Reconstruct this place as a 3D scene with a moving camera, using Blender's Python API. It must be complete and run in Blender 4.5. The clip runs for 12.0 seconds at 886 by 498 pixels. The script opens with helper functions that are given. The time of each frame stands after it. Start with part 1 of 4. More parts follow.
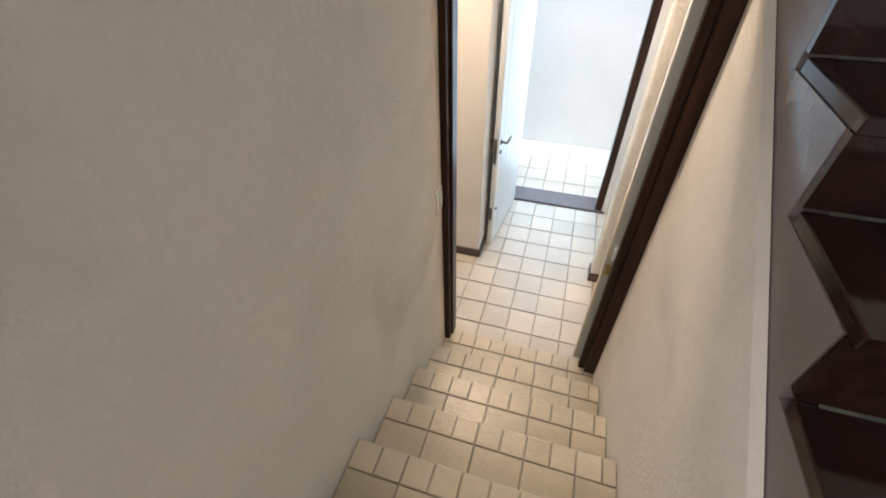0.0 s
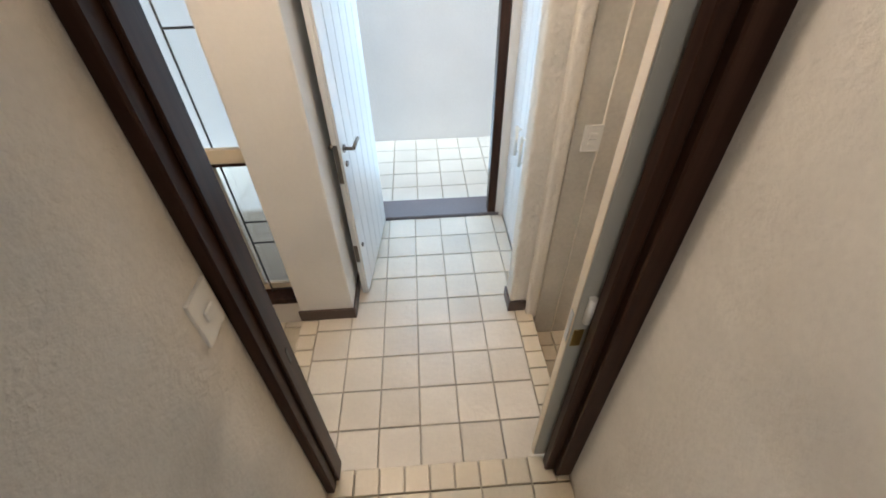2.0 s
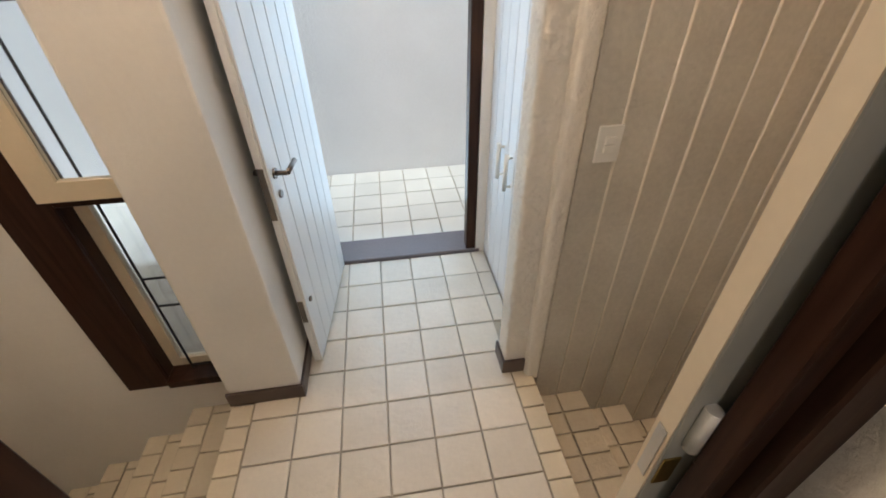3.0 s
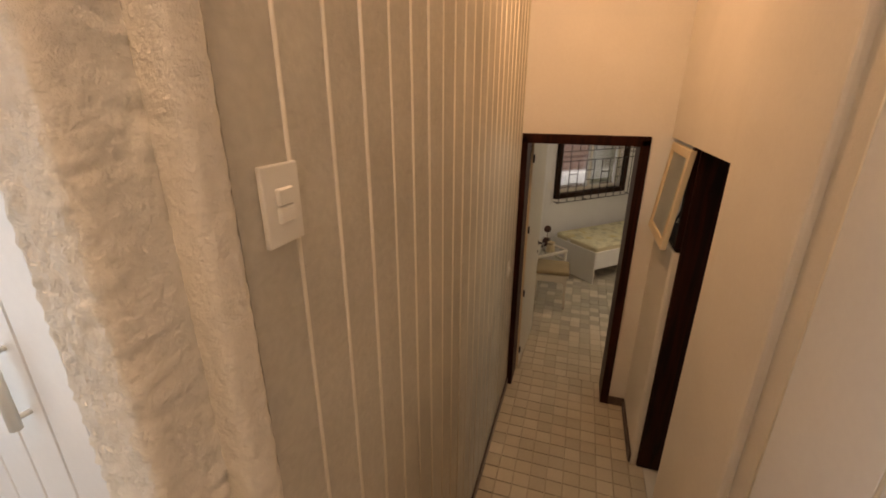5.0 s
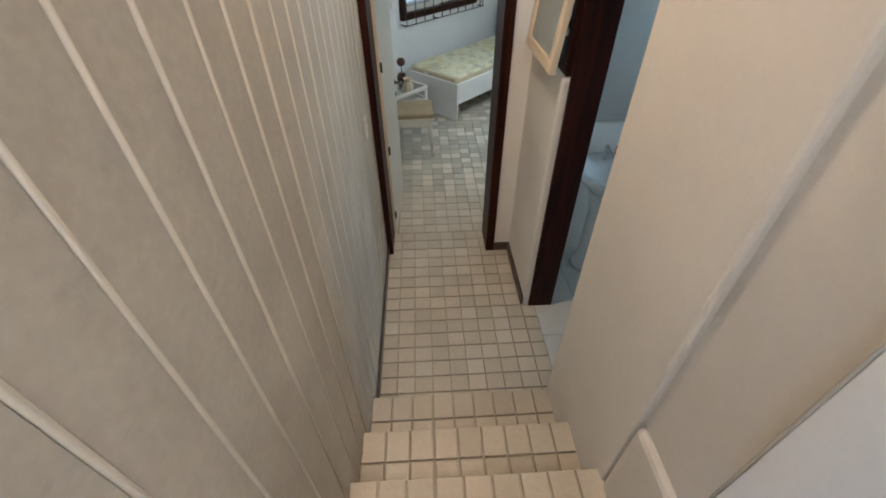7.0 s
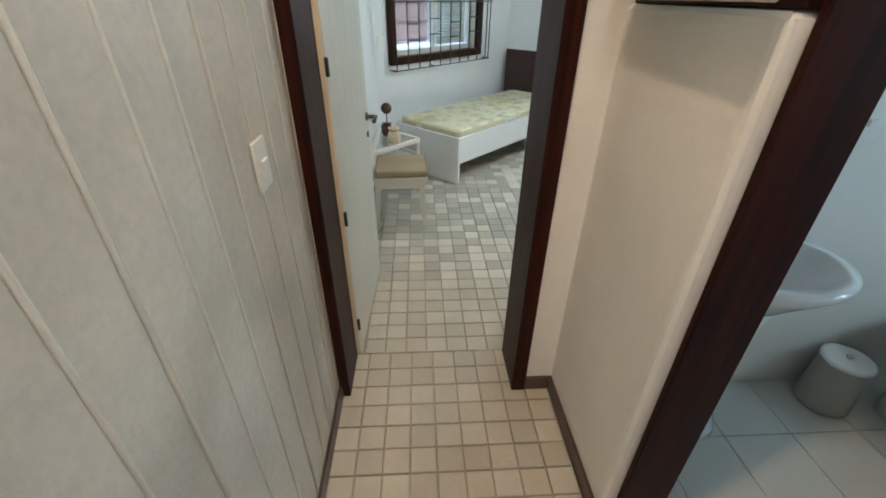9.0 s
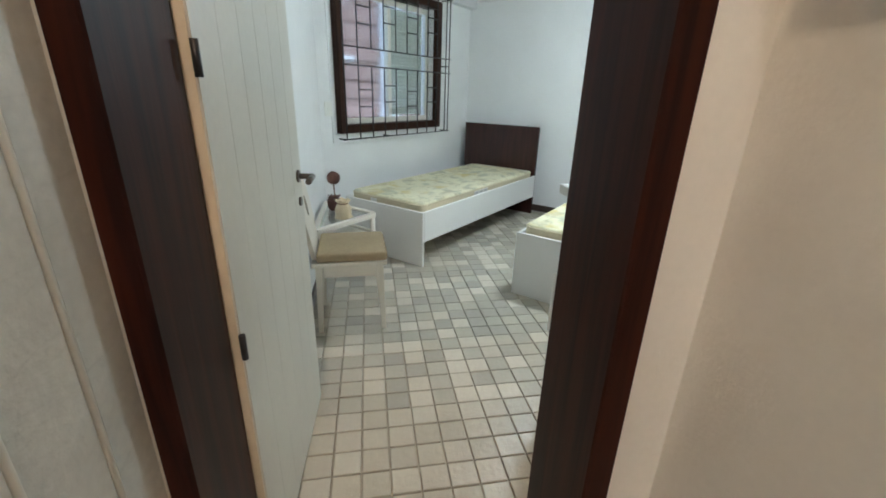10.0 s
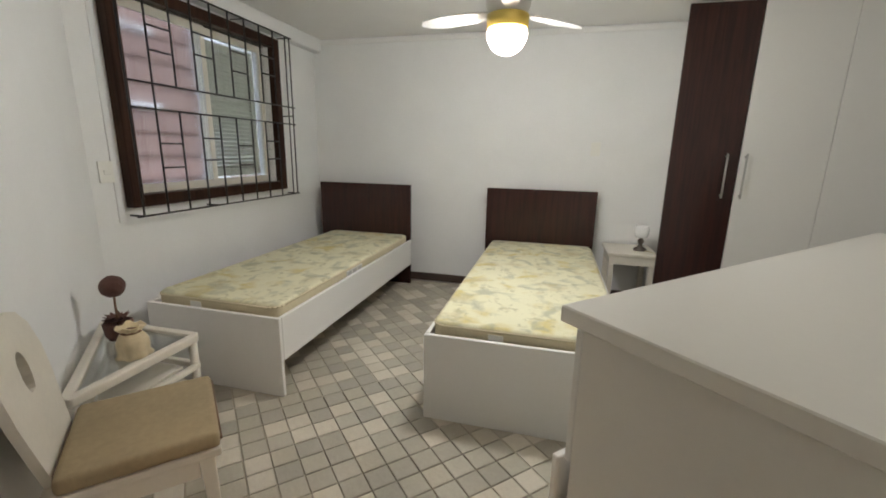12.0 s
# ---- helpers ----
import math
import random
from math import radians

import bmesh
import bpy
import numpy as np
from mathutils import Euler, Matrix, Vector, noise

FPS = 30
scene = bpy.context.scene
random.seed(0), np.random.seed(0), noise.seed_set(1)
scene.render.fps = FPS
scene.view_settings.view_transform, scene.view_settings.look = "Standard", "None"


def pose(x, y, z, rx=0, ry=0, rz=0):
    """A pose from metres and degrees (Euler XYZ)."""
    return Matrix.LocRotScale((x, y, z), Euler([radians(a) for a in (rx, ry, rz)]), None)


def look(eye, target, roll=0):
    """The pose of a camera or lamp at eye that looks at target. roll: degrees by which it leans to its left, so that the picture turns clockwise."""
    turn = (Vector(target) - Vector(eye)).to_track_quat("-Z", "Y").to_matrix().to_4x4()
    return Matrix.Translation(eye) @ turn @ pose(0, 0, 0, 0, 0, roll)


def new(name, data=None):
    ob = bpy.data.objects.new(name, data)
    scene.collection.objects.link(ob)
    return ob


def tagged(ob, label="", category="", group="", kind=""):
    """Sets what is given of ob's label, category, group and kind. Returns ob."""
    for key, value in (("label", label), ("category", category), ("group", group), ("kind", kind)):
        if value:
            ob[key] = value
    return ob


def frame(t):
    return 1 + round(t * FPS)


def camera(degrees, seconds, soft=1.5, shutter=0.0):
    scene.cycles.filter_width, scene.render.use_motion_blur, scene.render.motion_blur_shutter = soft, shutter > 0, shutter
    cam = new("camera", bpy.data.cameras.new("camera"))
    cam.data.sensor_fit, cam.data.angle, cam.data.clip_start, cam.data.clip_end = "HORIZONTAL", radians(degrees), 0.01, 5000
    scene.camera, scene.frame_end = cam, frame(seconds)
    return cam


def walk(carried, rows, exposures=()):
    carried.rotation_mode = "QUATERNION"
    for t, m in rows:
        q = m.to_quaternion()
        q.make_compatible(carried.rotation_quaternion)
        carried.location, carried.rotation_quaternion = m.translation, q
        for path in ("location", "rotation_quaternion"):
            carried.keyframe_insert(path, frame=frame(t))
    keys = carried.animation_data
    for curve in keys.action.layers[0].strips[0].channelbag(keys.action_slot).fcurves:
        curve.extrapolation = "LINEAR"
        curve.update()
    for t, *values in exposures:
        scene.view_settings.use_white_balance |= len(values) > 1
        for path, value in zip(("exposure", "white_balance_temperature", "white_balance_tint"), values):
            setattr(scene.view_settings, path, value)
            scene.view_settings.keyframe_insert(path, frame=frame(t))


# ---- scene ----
cam = camera(93.4, 12.0, 1.8)
PATH = [
    (0, (0.131, -1.534, 2.399), (-0.332, -0.124, 1.058), -1.3),
    (0.5, (0.064, -1.359, 2.347), (-0.114, 0.076, 0.966), -0.9),
    (1, (0.067, -1.093, 2.186), (0.041, 0.336, 0.786), -1.1),
    (1.5, (0.052, -0.839, 2.037), (0.092, 0.614, 0.663), -1.3),
    (2, (0.053, -0.593, 1.89), (0.128, 0.898, 0.559), -1.3),
    (2.5, (0.041, -0.388, 1.765), (0.154, 1.155, 0.498), -1.3),
    (2.7, (0.055, -0.301, 1.688), (0.195, 1.261, 0.446), -1.3),
    (4.3, (0.136, 0.256, 1.322), (1.321, 1.608, 0.448), 0.1),
    (4.5, (0.148, 0.343, 1.267), (1.541, 1.529, 0.459), -0.1),
    (4.9, (0.222, 0.489, 1.25), (1.954, 1.2, 0.548), 0.2),
    (5, (0.257, 0.523, 1.234), (2.047, 1.103, 0.554), 0.2),
    (5.5, (0.396, 0.624, 1.194), (2.279, 0.696, 0.525), -0.1),
    (6, (0.473, 0.671, 1.128), (2.22, 0.572, 0.158), -0.1),
    (6.5, (0.62, 0.621, 1.113), (2.131, 0.544, -0.196), -0.8),
    (8.3, (1.585, 0.6, 0.71), (3.145, 0.545, -0.565), 0.6),
    (8.5, (1.707, 0.574, 0.616), (3.298, 0.527, -0.594), 0.5),
    (9, (2.028, 0.557, 0.44), (3.733, 0.454, -0.6), 0.7),
    (9.5, (2.36, 0.56, 0.258), (4.159, 0.375, -0.596), 0.7),
    (10, (2.722, 0.578, 0.187), (4.566, 0.247, -0.514), 1.7),
    (10.5, (3.07, 0.605, 0.171), (4.925, 0.104, -0.385), 1.7),
    (11, (3.363, 0.555, 0.158), (5.184, -0.131, -0.304), 1.6),
    (11.5, (3.548, 0.497, 0.166), (5.303, -0.36, -0.264), 1.2),
    (12, (3.611, 0.492, 0.176), (5.289, -0.498, -0.278), 1.1),
]
EXPOSURES = [(0, 1.4, 7100, 19), (1.5, 1.15, 6900, 18), (2.5, 0.9, 6900, 17), (4.3, 0.55, 10400, 35), (5.0, 0.72, 10800, 35), (5.5, 1.22, 8000, 23), (6.0, 1.6, 6000, 16), (6.5, 1.55, 5850, 16), (8.5, 1.92, 6000, 13), (9.5, 2.03, 5900, 13), (10.5, 1.93, 6250, 18), (11, 1.7, 7300, 28), (12, 1.6, 7200, 25)]
walk(cam, [(t, look(e, g, r)) for t, e, g, r in PATH], EXPOSURES)

# ---- light ----
world = bpy.data.worlds.new("world")
scene.world = world
world.use_nodes = True
sky = world.node_tree.nodes.new("ShaderNodeTexSky")
sky.sky_type = "NISHITA"
sky.sun_disc = False
sky.sun_elevation = radians(77)
sky.sun_rotation = radians(185)
world.node_tree.links.new(sky.outputs[0], world.node_tree.nodes["Background"].inputs[0])
world.node_tree.nodes["Background"].inputs[1].default_value = 0.15

LF = -1.10          # lower floor
UP = 3.9            # ceiling of the upper stairwell
LC = 3.0            # ceiling of landing and hall
BC = 1.2            # ceiling of the bedroom
RISE = 1.10 / 6


def lamp(kind, name, m, energy, color, size=0.2, size_y=None):
    d = bpy.data.lights.new(name, kind)
    d.energy, d.color = energy, color
    if kind == "AREA":
        d.size = size
        if size_y:
            d.shape, d.size_y = "RECTANGLE", size_y
    elif kind == "SUN":
        d.angle = radians(size)
    else:
        d.shadow_soft_size = size
    ob = new(name, d)
    ob.matrix_world = m
    return ob


lamp("SUN", "sun", look((-0.7, -1.8, 17.0), (0.0, 2.0, 0)), 2.4, (0.66, 0.9, 1.0), 40)
# Fill added in an unseen opening, mainly to brighten the right stair wall.
lamp("AREA", "stairwell_fill_light", look((-0.44, -2.75, 2.75), (0.6, -0.9, 1.5)), 10, (1.0, 0.97, 0.94), 1.1, 1.0)
lamp("AREA", "hall_bulb", look((2.35, 0.8, 2.36), (2.35, 0.62, 0.0)), 6.2, (1.0, 0.72, 0.45), 0.1)
lamp("POINT", "landing_bulb", pose(-0.4, 0.62, LC - 0.2), 14, (1.0, 0.85, 0.66), 0.06)
lamp("POINT", "bedroom_bulb", pose(5.34, -0.86, 0.73), 17, (0.82, 1.0, 1.0), 0.07)
lamp("AREA", "outside_door_light", look((0.09, 2.0, 1.07), (0.09, 1.0, 0.85)), 5.5, (0.38, 0.7, 1.0), 0.8, 1.8)
# Unseen fill, added only to raise the bathroom's brightness.
lamp("AREA", "bathroom_fill_light", look((2.45, -2.47, 0.6), (2.95, -0.7, -0.6)), 3.4, (0.66, 0.93, 1.0), 0.6, 0.6)


# ---- materials ----
def mat(name, color, rough=0.5, metal=0.0, var=0.08, scale=3.0, fine=60.0, bump=0.0, bump_scale=80.0, per="", per_amount=0.0, second=None, stain=0.0, transmission=0.0, emit=0.0, coat=0.0):
    m = bpy.data.materials.new(name)
    m.use_nodes = True
    nt = m.node_tree
    b = nt.nodes["Principled BSDF"]
    L = nt.links.new
    geo = nt.nodes.new("ShaderNodeTexCoord")
    n1 = nt.nodes.new("ShaderNodeTexNoise")
    n1.inputs["Scale"].default_value = scale
    n1.inputs["Detail"].default_value = 6
    n2 = nt.nodes.new("ShaderNodeTexNoise")
    n2.inputs["Scale"].default_value = fine
    n2.inputs["Detail"].default_value = 4
    pos = nt.nodes.new("ShaderNodeNewGeometry")
    for n in (n1, n2):
        L(pos.outputs["Position"], n.inputs["Vector"])
    add = nt.nodes.new("ShaderNodeMath")
    add.operation = "MULTIPLY_ADD"
    L(n2.outputs["Fac"], add.inputs[0])
    add.inputs[1].default_value = 0.5
    L(n1.outputs["Fac"], add.inputs[2])
    mr = nt.nodes.new("ShaderNodeMapRange")
    mr.inputs["From Min"].default_value, mr.inputs["From Max"].default_value = 0.45, 1.05
    mr.inputs["To Min"].default_value, mr.inputs["To Max"].default_value = 1 - var, 1 + var
    L(add.outputs[0], mr.inputs["Value"])
    value = mr.outputs[0]
    if per:
        rnd = nt.nodes.new("ShaderNodeObjectInfo").outputs["Random"] if per == "object" else nt.nodes.new("ShaderNodeNewGeometry").outputs["Random Per Island"]
    base = nt.nodes.new("ShaderNodeRGB")
    base.outputs[0].default_value = (*color, 1)
    col = base.outputs[0]
    if per and second:
        ramp = nt.nodes.new("ShaderNodeValToRGB")
        cols = [color] + list(second)
        ramp.color_ramp.interpolation = "CONSTANT"
        while len(ramp.color_ramp.elements) < len(cols):
            ramp.color_ramp.elements.new(0.5)
        for i, c in enumerate(cols):
            ramp.color_ramp.elements[i].position = i / len(cols)
            ramp.color_ramp.elements[i].color = (*c, 1)
        L(rnd, ramp.inputs[0])
        col = ramp.outputs[0]
    elif per:
        pr = nt.nodes.new("ShaderNodeMapRange")
        pr.inputs["To Min"].default_value, pr.inputs["To Max"].default_value = 1 - per_amount, 1 + per_amount
        L(rnd, pr.inputs["Value"])
        mul = nt.nodes.new("ShaderNodeMath")
        mul.operation = "MULTIPLY"
        L(value, mul.inputs[0])
        L(pr.outputs[0], mul.inputs[1])
        value = mul.outputs[0]
    vm = nt.nodes.new("ShaderNodeVectorMath")
    vm.operation = "SCALE"
    L(col, vm.inputs[0])
    L(value, vm.inputs["Scale"])
    col = vm.outputs[0]
    if stain:
        ns = nt.nodes.new("ShaderNodeTexNoise")
        ns.inputs["Scale"].default_value = 1.7
        ns.inputs["Detail"].default_value = 8
        ns.inputs["Distortion"].default_value = 0.6
        L(pos.outputs["Position"], ns.inputs["Vector"])
        sr = nt.nodes.new("ShaderNodeMapRange")
        sr.inputs["From Min"].default_value, sr.inputs["From Max"].default_value = 0.52, 0.72
        sr.inputs["To Max"].default_value = stain
        L(ns.outputs["Fac"], sr.inputs["Value"])
        mx = nt.nodes.new("ShaderNodeMix")
        mx.data_type = "RGBA"
        L(sr.outputs[0], mx.inputs[0])
        L(col, mx.inputs[6])
        mx.inputs[7].default_value = (color[0] * 0.6, color[1] * 0.58, color[2] * 0.55, 1)
        col = mx.outputs[2]
    L(col, b.inputs["Base Color"])
    rr = nt.nodes.new("ShaderNodeMapRange")
    rr.inputs["To Min"].default_value, rr.inputs["To Max"].default_value = max(0.02, rough - 0.08), min(1, rough + 0.08)
    L(n1.outputs["Fac"], rr.inputs["Value"])
    L(rr.outputs[0], b.inputs["Roughness"])
    b.inputs["Metallic"].default_value = metal
    b.inputs["Transmission Weight"].default_value = transmission
    b.inputs["Coat Weight"].default_value = coat
    if emit:
        L(col, b.inputs["Emission Color"])
        b.inputs["Emission Strength"].default_value = emit
    if bump:
        nb = nt.nodes.new("ShaderNodeTexNoise")
        nb.inputs["Scale"].default_value = bump_scale
        nb.inputs["Detail"].default_value = 6
        nb.inputs["Roughness"].default_value = 0.65
        L(pos.outputs["Position"], nb.inputs["Vector"])
        bp = nt.nodes.new("ShaderNodeBump")
        bp.inputs["Strength"].default_value = min(1, bump)
        bp.inputs["Distance"].default_value = 0.012 if bump_scale < 60 else 0.004
        L(nb.outputs["Fac"], bp.inputs["Height"])
        L(bp.outputs[0], b.inputs["Normal"])
    return m


def wood(name, color, dark, rough=0.35, stretch=(1, 1, 0.06), scale=30):
    m = bpy.data.materials.new(name)
    m.use_nodes = True
    nt = m.node_tree
    b = nt.nodes["Principled BSDF"]
    L = nt.links.new
    tc = nt.nodes.new("ShaderNodeNewGeometry")
    mp = nt.nodes.new("ShaderNodeMapping")
    mp.inputs["Scale"].default_value = stretch
    L(tc.outputs["Position"], mp.inputs["Vector"])
    n = nt.nodes.new("ShaderNodeTexNoise")
    n.inputs["Scale"].default_value, n.inputs["Detail"].default_value, n.inputs["Distortion"].default_value = scale, 8, 0.8
    L(mp.outputs[0], n.inputs["Vector"])
    mx = nt.nodes.new("ShaderNodeMix")
    mx.data_type = "RGBA"
    mr = nt.nodes.new("ShaderNodeMapRange")
    mr.inputs["From Min"].default_value, mr.inputs["From Max"].default_value = 0.35, 0.65
    L(n.outputs["Fac"], mr.inputs["Value"])
    L(mr.outputs[0], mx.inputs[0])
    mx.inputs[6].default_value, mx.inputs[7].default_value = (*color, 1), (*dark, 1)
    L(mx.outputs[2], b.inputs["Base Color"])
    b.inputs["Roughness"].default_value = rough
    bp = nt.nodes.new("ShaderNodeBump")
    bp.inputs["Strength"].default_value, bp.inputs["Distance"].default_value = 0.25, 0.002
    L(n.outputs["Fac"], bp.inputs["Height"])
    L(bp.outputs[0], b.inputs["Normal"])
    return m


M = {}
M["plaster"] = mat("rough_plaster", (0.77, 0.73, 0.66), 0.85, var=0.08, bump=0.9, bump_scale=62, stain=0.5)
M["coarse_plaster"] = mat("coarse_pillar_plaster", (0.77, 0.72, 0.64), 0.85, var=0.08, bump=1.0, bump_scale=32, stain=0.15)
M["plaster_fine"] = mat("fine_plaster", (0.8, 0.77, 0.72), 0.8, var=0.04, bump=0.3, bump_scale=90, stain=0.1)
M["white_wall"] = mat("white_wall_paint", (0.8, 0.8, 0.79), 0.7, var=0.03, bump=0.2, bump_scale=110, stain=0.05)
M["ceiling"] = mat("ceiling_paint", (0.8, 0.79, 0.77), 0.85, var=0.03, bump=0.2, bump_scale=70)
M["panel"] = mat("painted_boards", (0.58, 0.545, 0.475), 0.5, var=0.17, scale=3.5, bump=0.45, bump_scale=60, stain=0.5, per="object", per_amount=0.03)
# Beads in a paler cream than the boards beside them.
M["pale_bead"] = mat("pale_cream_bead", (0.82, 0.77, 0.67), 0.6, var=0.06)
nt = M["panel"].node_tree
scuff = nt.nodes.new("ShaderNodeTexNoise")
scuff.inputs["Scale"].default_value, scuff.inputs["Detail"].default_value, scuff.inputs["Distortion"].default_value = 9, 10, 1.5
where = nt.nodes.new("ShaderNodeNewGeometry")
stretch = nt.nodes.new("ShaderNodeMapping")
stretch.inputs["Rotation"].default_value = (0, radians(35), 0)
stretch.inputs["Scale"].default_value = (1, 1, 4)
nt.links.new(where.outputs["Position"], stretch.inputs["Vector"])
nt.links.new(stretch.outputs[0], scuff.inputs["Vector"])
worn = nt.nodes.new("ShaderNodeMapRange")
worn.inputs["From Min"].default_value, worn.inputs["From Max"].default_value, worn.inputs["To Max"].default_value = 0.6, 0.78, 0.28
nt.links.new(scuff.outputs["Fac"], worn.inputs["Value"])
blend = nt.nodes.new("ShaderNodeMix")
blend.data_type = "RGBA"
face = nt.nodes["Principled BSDF"].inputs["Base Color"]
nt.links.new(worn.outputs[0], blend.inputs[0])
nt.links.new(face.links[0].from_socket, blend.inputs[6])
blend.inputs[7].default_value = (0.36, 0.32, 0.26, 1)
nt.links.new(blend.outputs[2], face)
M["door_white"] = mat("white_door_paint", (0.78, 0.78, 0.77), 0.4, var=0.04, bump=0.1, bump_scale=90, stain=0.06)
M["door_aged"] = mat("aged_cream_door_paint", (0.68, 0.65, 0.57), 0.4, var=0.06, bump=0.1, bump_scale=90, stain=0.25)
M["shutter"] = mat("grey_green_shutter_paint", (0.42, 0.43, 0.37), 0.6, var=0.08, bump=0.1)
# Louvre grey; on the sliding door it paints in the unlit stair side.
M["door_shade_louvre"] = mat("shaded_door_and_louvre_grey", (0.46, 0.46, 0.41), 0.4, var=0.04, bump=0.1, bump_scale=90)
M["brown"] = wood("dark_brown_stained_wood", (0.052, 0.024, 0.015), (0.028, 0.012, 0.008), 0.33)
M["red_brown"] = wood("reddish_brown_varnished_wood", (0.042, 0.01, 0.0055), (0.016, 0.005, 0.004), 0.45)
M["stair_wood"] = wood("polished_dark_stair_wood", (0.03, 0.01, 0.008), (0.012, 0.005, 0.004), 0.1, (1, 0.1, 1), 25)
M["laminate"] = wood("dark_wenge_laminate", (0.045, 0.014, 0.011), (0.028, 0.009, 0.008), 0.24, (1, 1, 0.05), 50)
for k in ("brown", "red_brown"):
    M[k].node_tree.nodes["Principled BSDF"].inputs["Specular IOR Level"].default_value = 0.12
M["grey_paint"] = mat("grey_gloss_paint", (0.17, 0.14, 0.14), 0.25, var=0.08, bump=0.1, bump_scale=50)
M["skirt"] = mat("brown_skirting", (0.075, 0.05, 0.042), 0.35, var=0.12)
M["tile"] = mat("cream_glazed_tile", (0.66, 0.6, 0.51), 0.2, var=0.08, bump=0.25, bump_scale=30, per="object", per_amount=0.07, stain=0.3)
M["step_tile"] = mat("beige_step_tile", (0.65, 0.57, 0.44), 0.19, var=0.07, bump=0.2, bump_scale=40, per="object", per_amount=0.07, stain=0.2)
M["small_tile"] = mat("cream_small_tile", (0.53, 0.48, 0.385), 0.22, var=0.09, bump=0.25, bump_scale=40, per="object", stain=0.2,
                      second=[(0.55, 0.5, 0.41), (0.5, 0.45, 0.36), (0.58, 0.535, 0.44), (0.485, 0.435, 0.35), (0.54, 0.485, 0.39)])
M["mixed_tile"] = mat("mixed_grey_cream_tile", (0.5, 0.45, 0.36), 0.2, var=0.1, bump=0.25, bump_scale=40, per="object", stain=0.2,
                      second=[(0.66, 0.6, 0.5), (0.44, 0.4, 0.33), (0.47, 0.43, 0.35), (0.62, 0.56, 0.46), (0.42, 0.385, 0.32), (0.5, 0.46, 0.38)])
M["mixed_tile_far"] = mat("mixed_grey_cream_tile_far", (0.5, 0.45, 0.36), 0.2, var=0.1, bump=0.25, bump_scale=40, per="island", stain=0.2,
                      second=[(0.66, 0.6, 0.5), (0.44, 0.4, 0.33), (0.47, 0.43, 0.35), (0.62, 0.56, 0.46), (0.42, 0.385, 0.32), (0.5, 0.46, 0.38)])
M["grout"] = mat("tile_grout", (0.42, 0.36, 0.28), 0.9, var=0.15, fine=90)
M["grout_dark"] = mat("dark_tile_grout", (0.42, 0.365, 0.28), 0.9, var=0.15, fine=90)
M["bath_grout"] = mat("pale_bath_grout", (0.54, 0.53, 0.48), 0.9, var=0.1)
M["bath_tile"] = mat("grey_white_bath_tile", (0.6, 0.6, 0.56), 0.2, var=0.05, per="object", per_amount=0.03)
M["patio_tile"] = mat("pale_patio_tile", (0.72, 0.7, 0.64), 0.35, var=0.05, per="object", per_amount=0.05, stain=0.12)
M["stone"] = mat("purple_grey_slate", (0.16, 0.14, 0.15), 0.45, var=0.1, bump=0.2, bump_scale=50)
M["outside_wall"] = mat("outside_white_wall", (0.8, 0.8, 0.8), 0.85, var=0.03, bump=0.4, bump_scale=50)
M["plastic"] = mat("white_switch_plastic", (0.8, 0.79, 0.74), 0.3, var=0.02)
M["iron"] = mat("black_painted_iron", (0.03, 0.028, 0.028), 0.45, 0.3, var=0.1)
M["steel"] = mat("brushed_metal", (0.55, 0.54, 0.52), 0.3, 1.0, var=0.05)
M["old_metal"] = mat("worn_dark_metal", (0.17, 0.14, 0.12), 0.35, 0.9, var=0.15)
M["brass"] = mat("aged_brass", (0.5, 0.36, 0.13), 0.35, 1.0, var=0.15)
M["sash"] = mat("cream_painted_sash", (0.74, 0.62, 0.45), 0.45, var=0.05, bump=0.1)
M["sash_pale"] = mat("pale_painted_sash", (0.7, 0.66, 0.57), 0.45, var=0.05, bump=0.1)
M["glass"] = mat("clear_window_glass", (0.92, 0.96, 0.96), 0.1, var=0.01, transmission=1.0)
M["frosted"] = mat("frosted_glass", (0.55, 0.6, 0.58), 0.35, var=0.03, transmission=0.5)
M["white_mdf"] = mat("white_melamine", (0.8, 0.79, 0.76), 0.35, var=0.02, scale=2)
M["cream_mdf"] = mat("cream_melamine", (0.74, 0.72, 0.67), 0.35, var=0.02, scale=2)
M["lacquer"] = mat("cream_lacquered_wood", (0.74, 0.69, 0.6), 0.4, var=0.06, bump=0.1)
M["cushion"] = mat("beige_seat_cushion", (0.36, 0.275, 0.165), 0.9, var=0.2, bump=0.3, bump_scale=150, stain=0.2)
M["mattress_side"] = mat("cream_mattress_border", (0.66, 0.58, 0.4), 0.9, var=0.08, bump=0.2, bump_scale=150)
M["ceramic"] = mat("white_ceramic", (0.84, 0.85, 0.85), 0.12, var=0.01, coat=0.3)
M["soap"] = mat("pink_soap", (0.8, 0.1, 0.2), 0.2, var=0.05, transmission=0.3)
M["bulb"] = mat("lit_opal_glass", (1.0, 0.97, 0.9), 0.3, var=0.01, emit=6.0)
M["yellow"] = mat("yellow_lamp_ring", (0.75, 0.55, 0.12), 0.4, var=0.05)
M["dark_ball"] = mat("dark_brown_seed_ball", (0.09, 0.035, 0.025), 0.7, var=0.2, bump=0.8, bump_scale=90)
M["stem"] = mat("dry_brown_stem", (0.16, 0.09, 0.05), 0.8, var=0.2, bump=0.4)
M["clay"] = mat("cream_pottery", (0.66, 0.55, 0.36), 0.6, var=0.15, bump=0.5)
M["pink_wall"] = mat("pink_neighbour_wall", (0.26, 0.15, 0.12), 0.85, var=0.08, bump=0.3)
M["bin"] = mat("grey_metal_bin", (0.45, 0.44, 0.4), 0.35, 0.4, var=0.05)
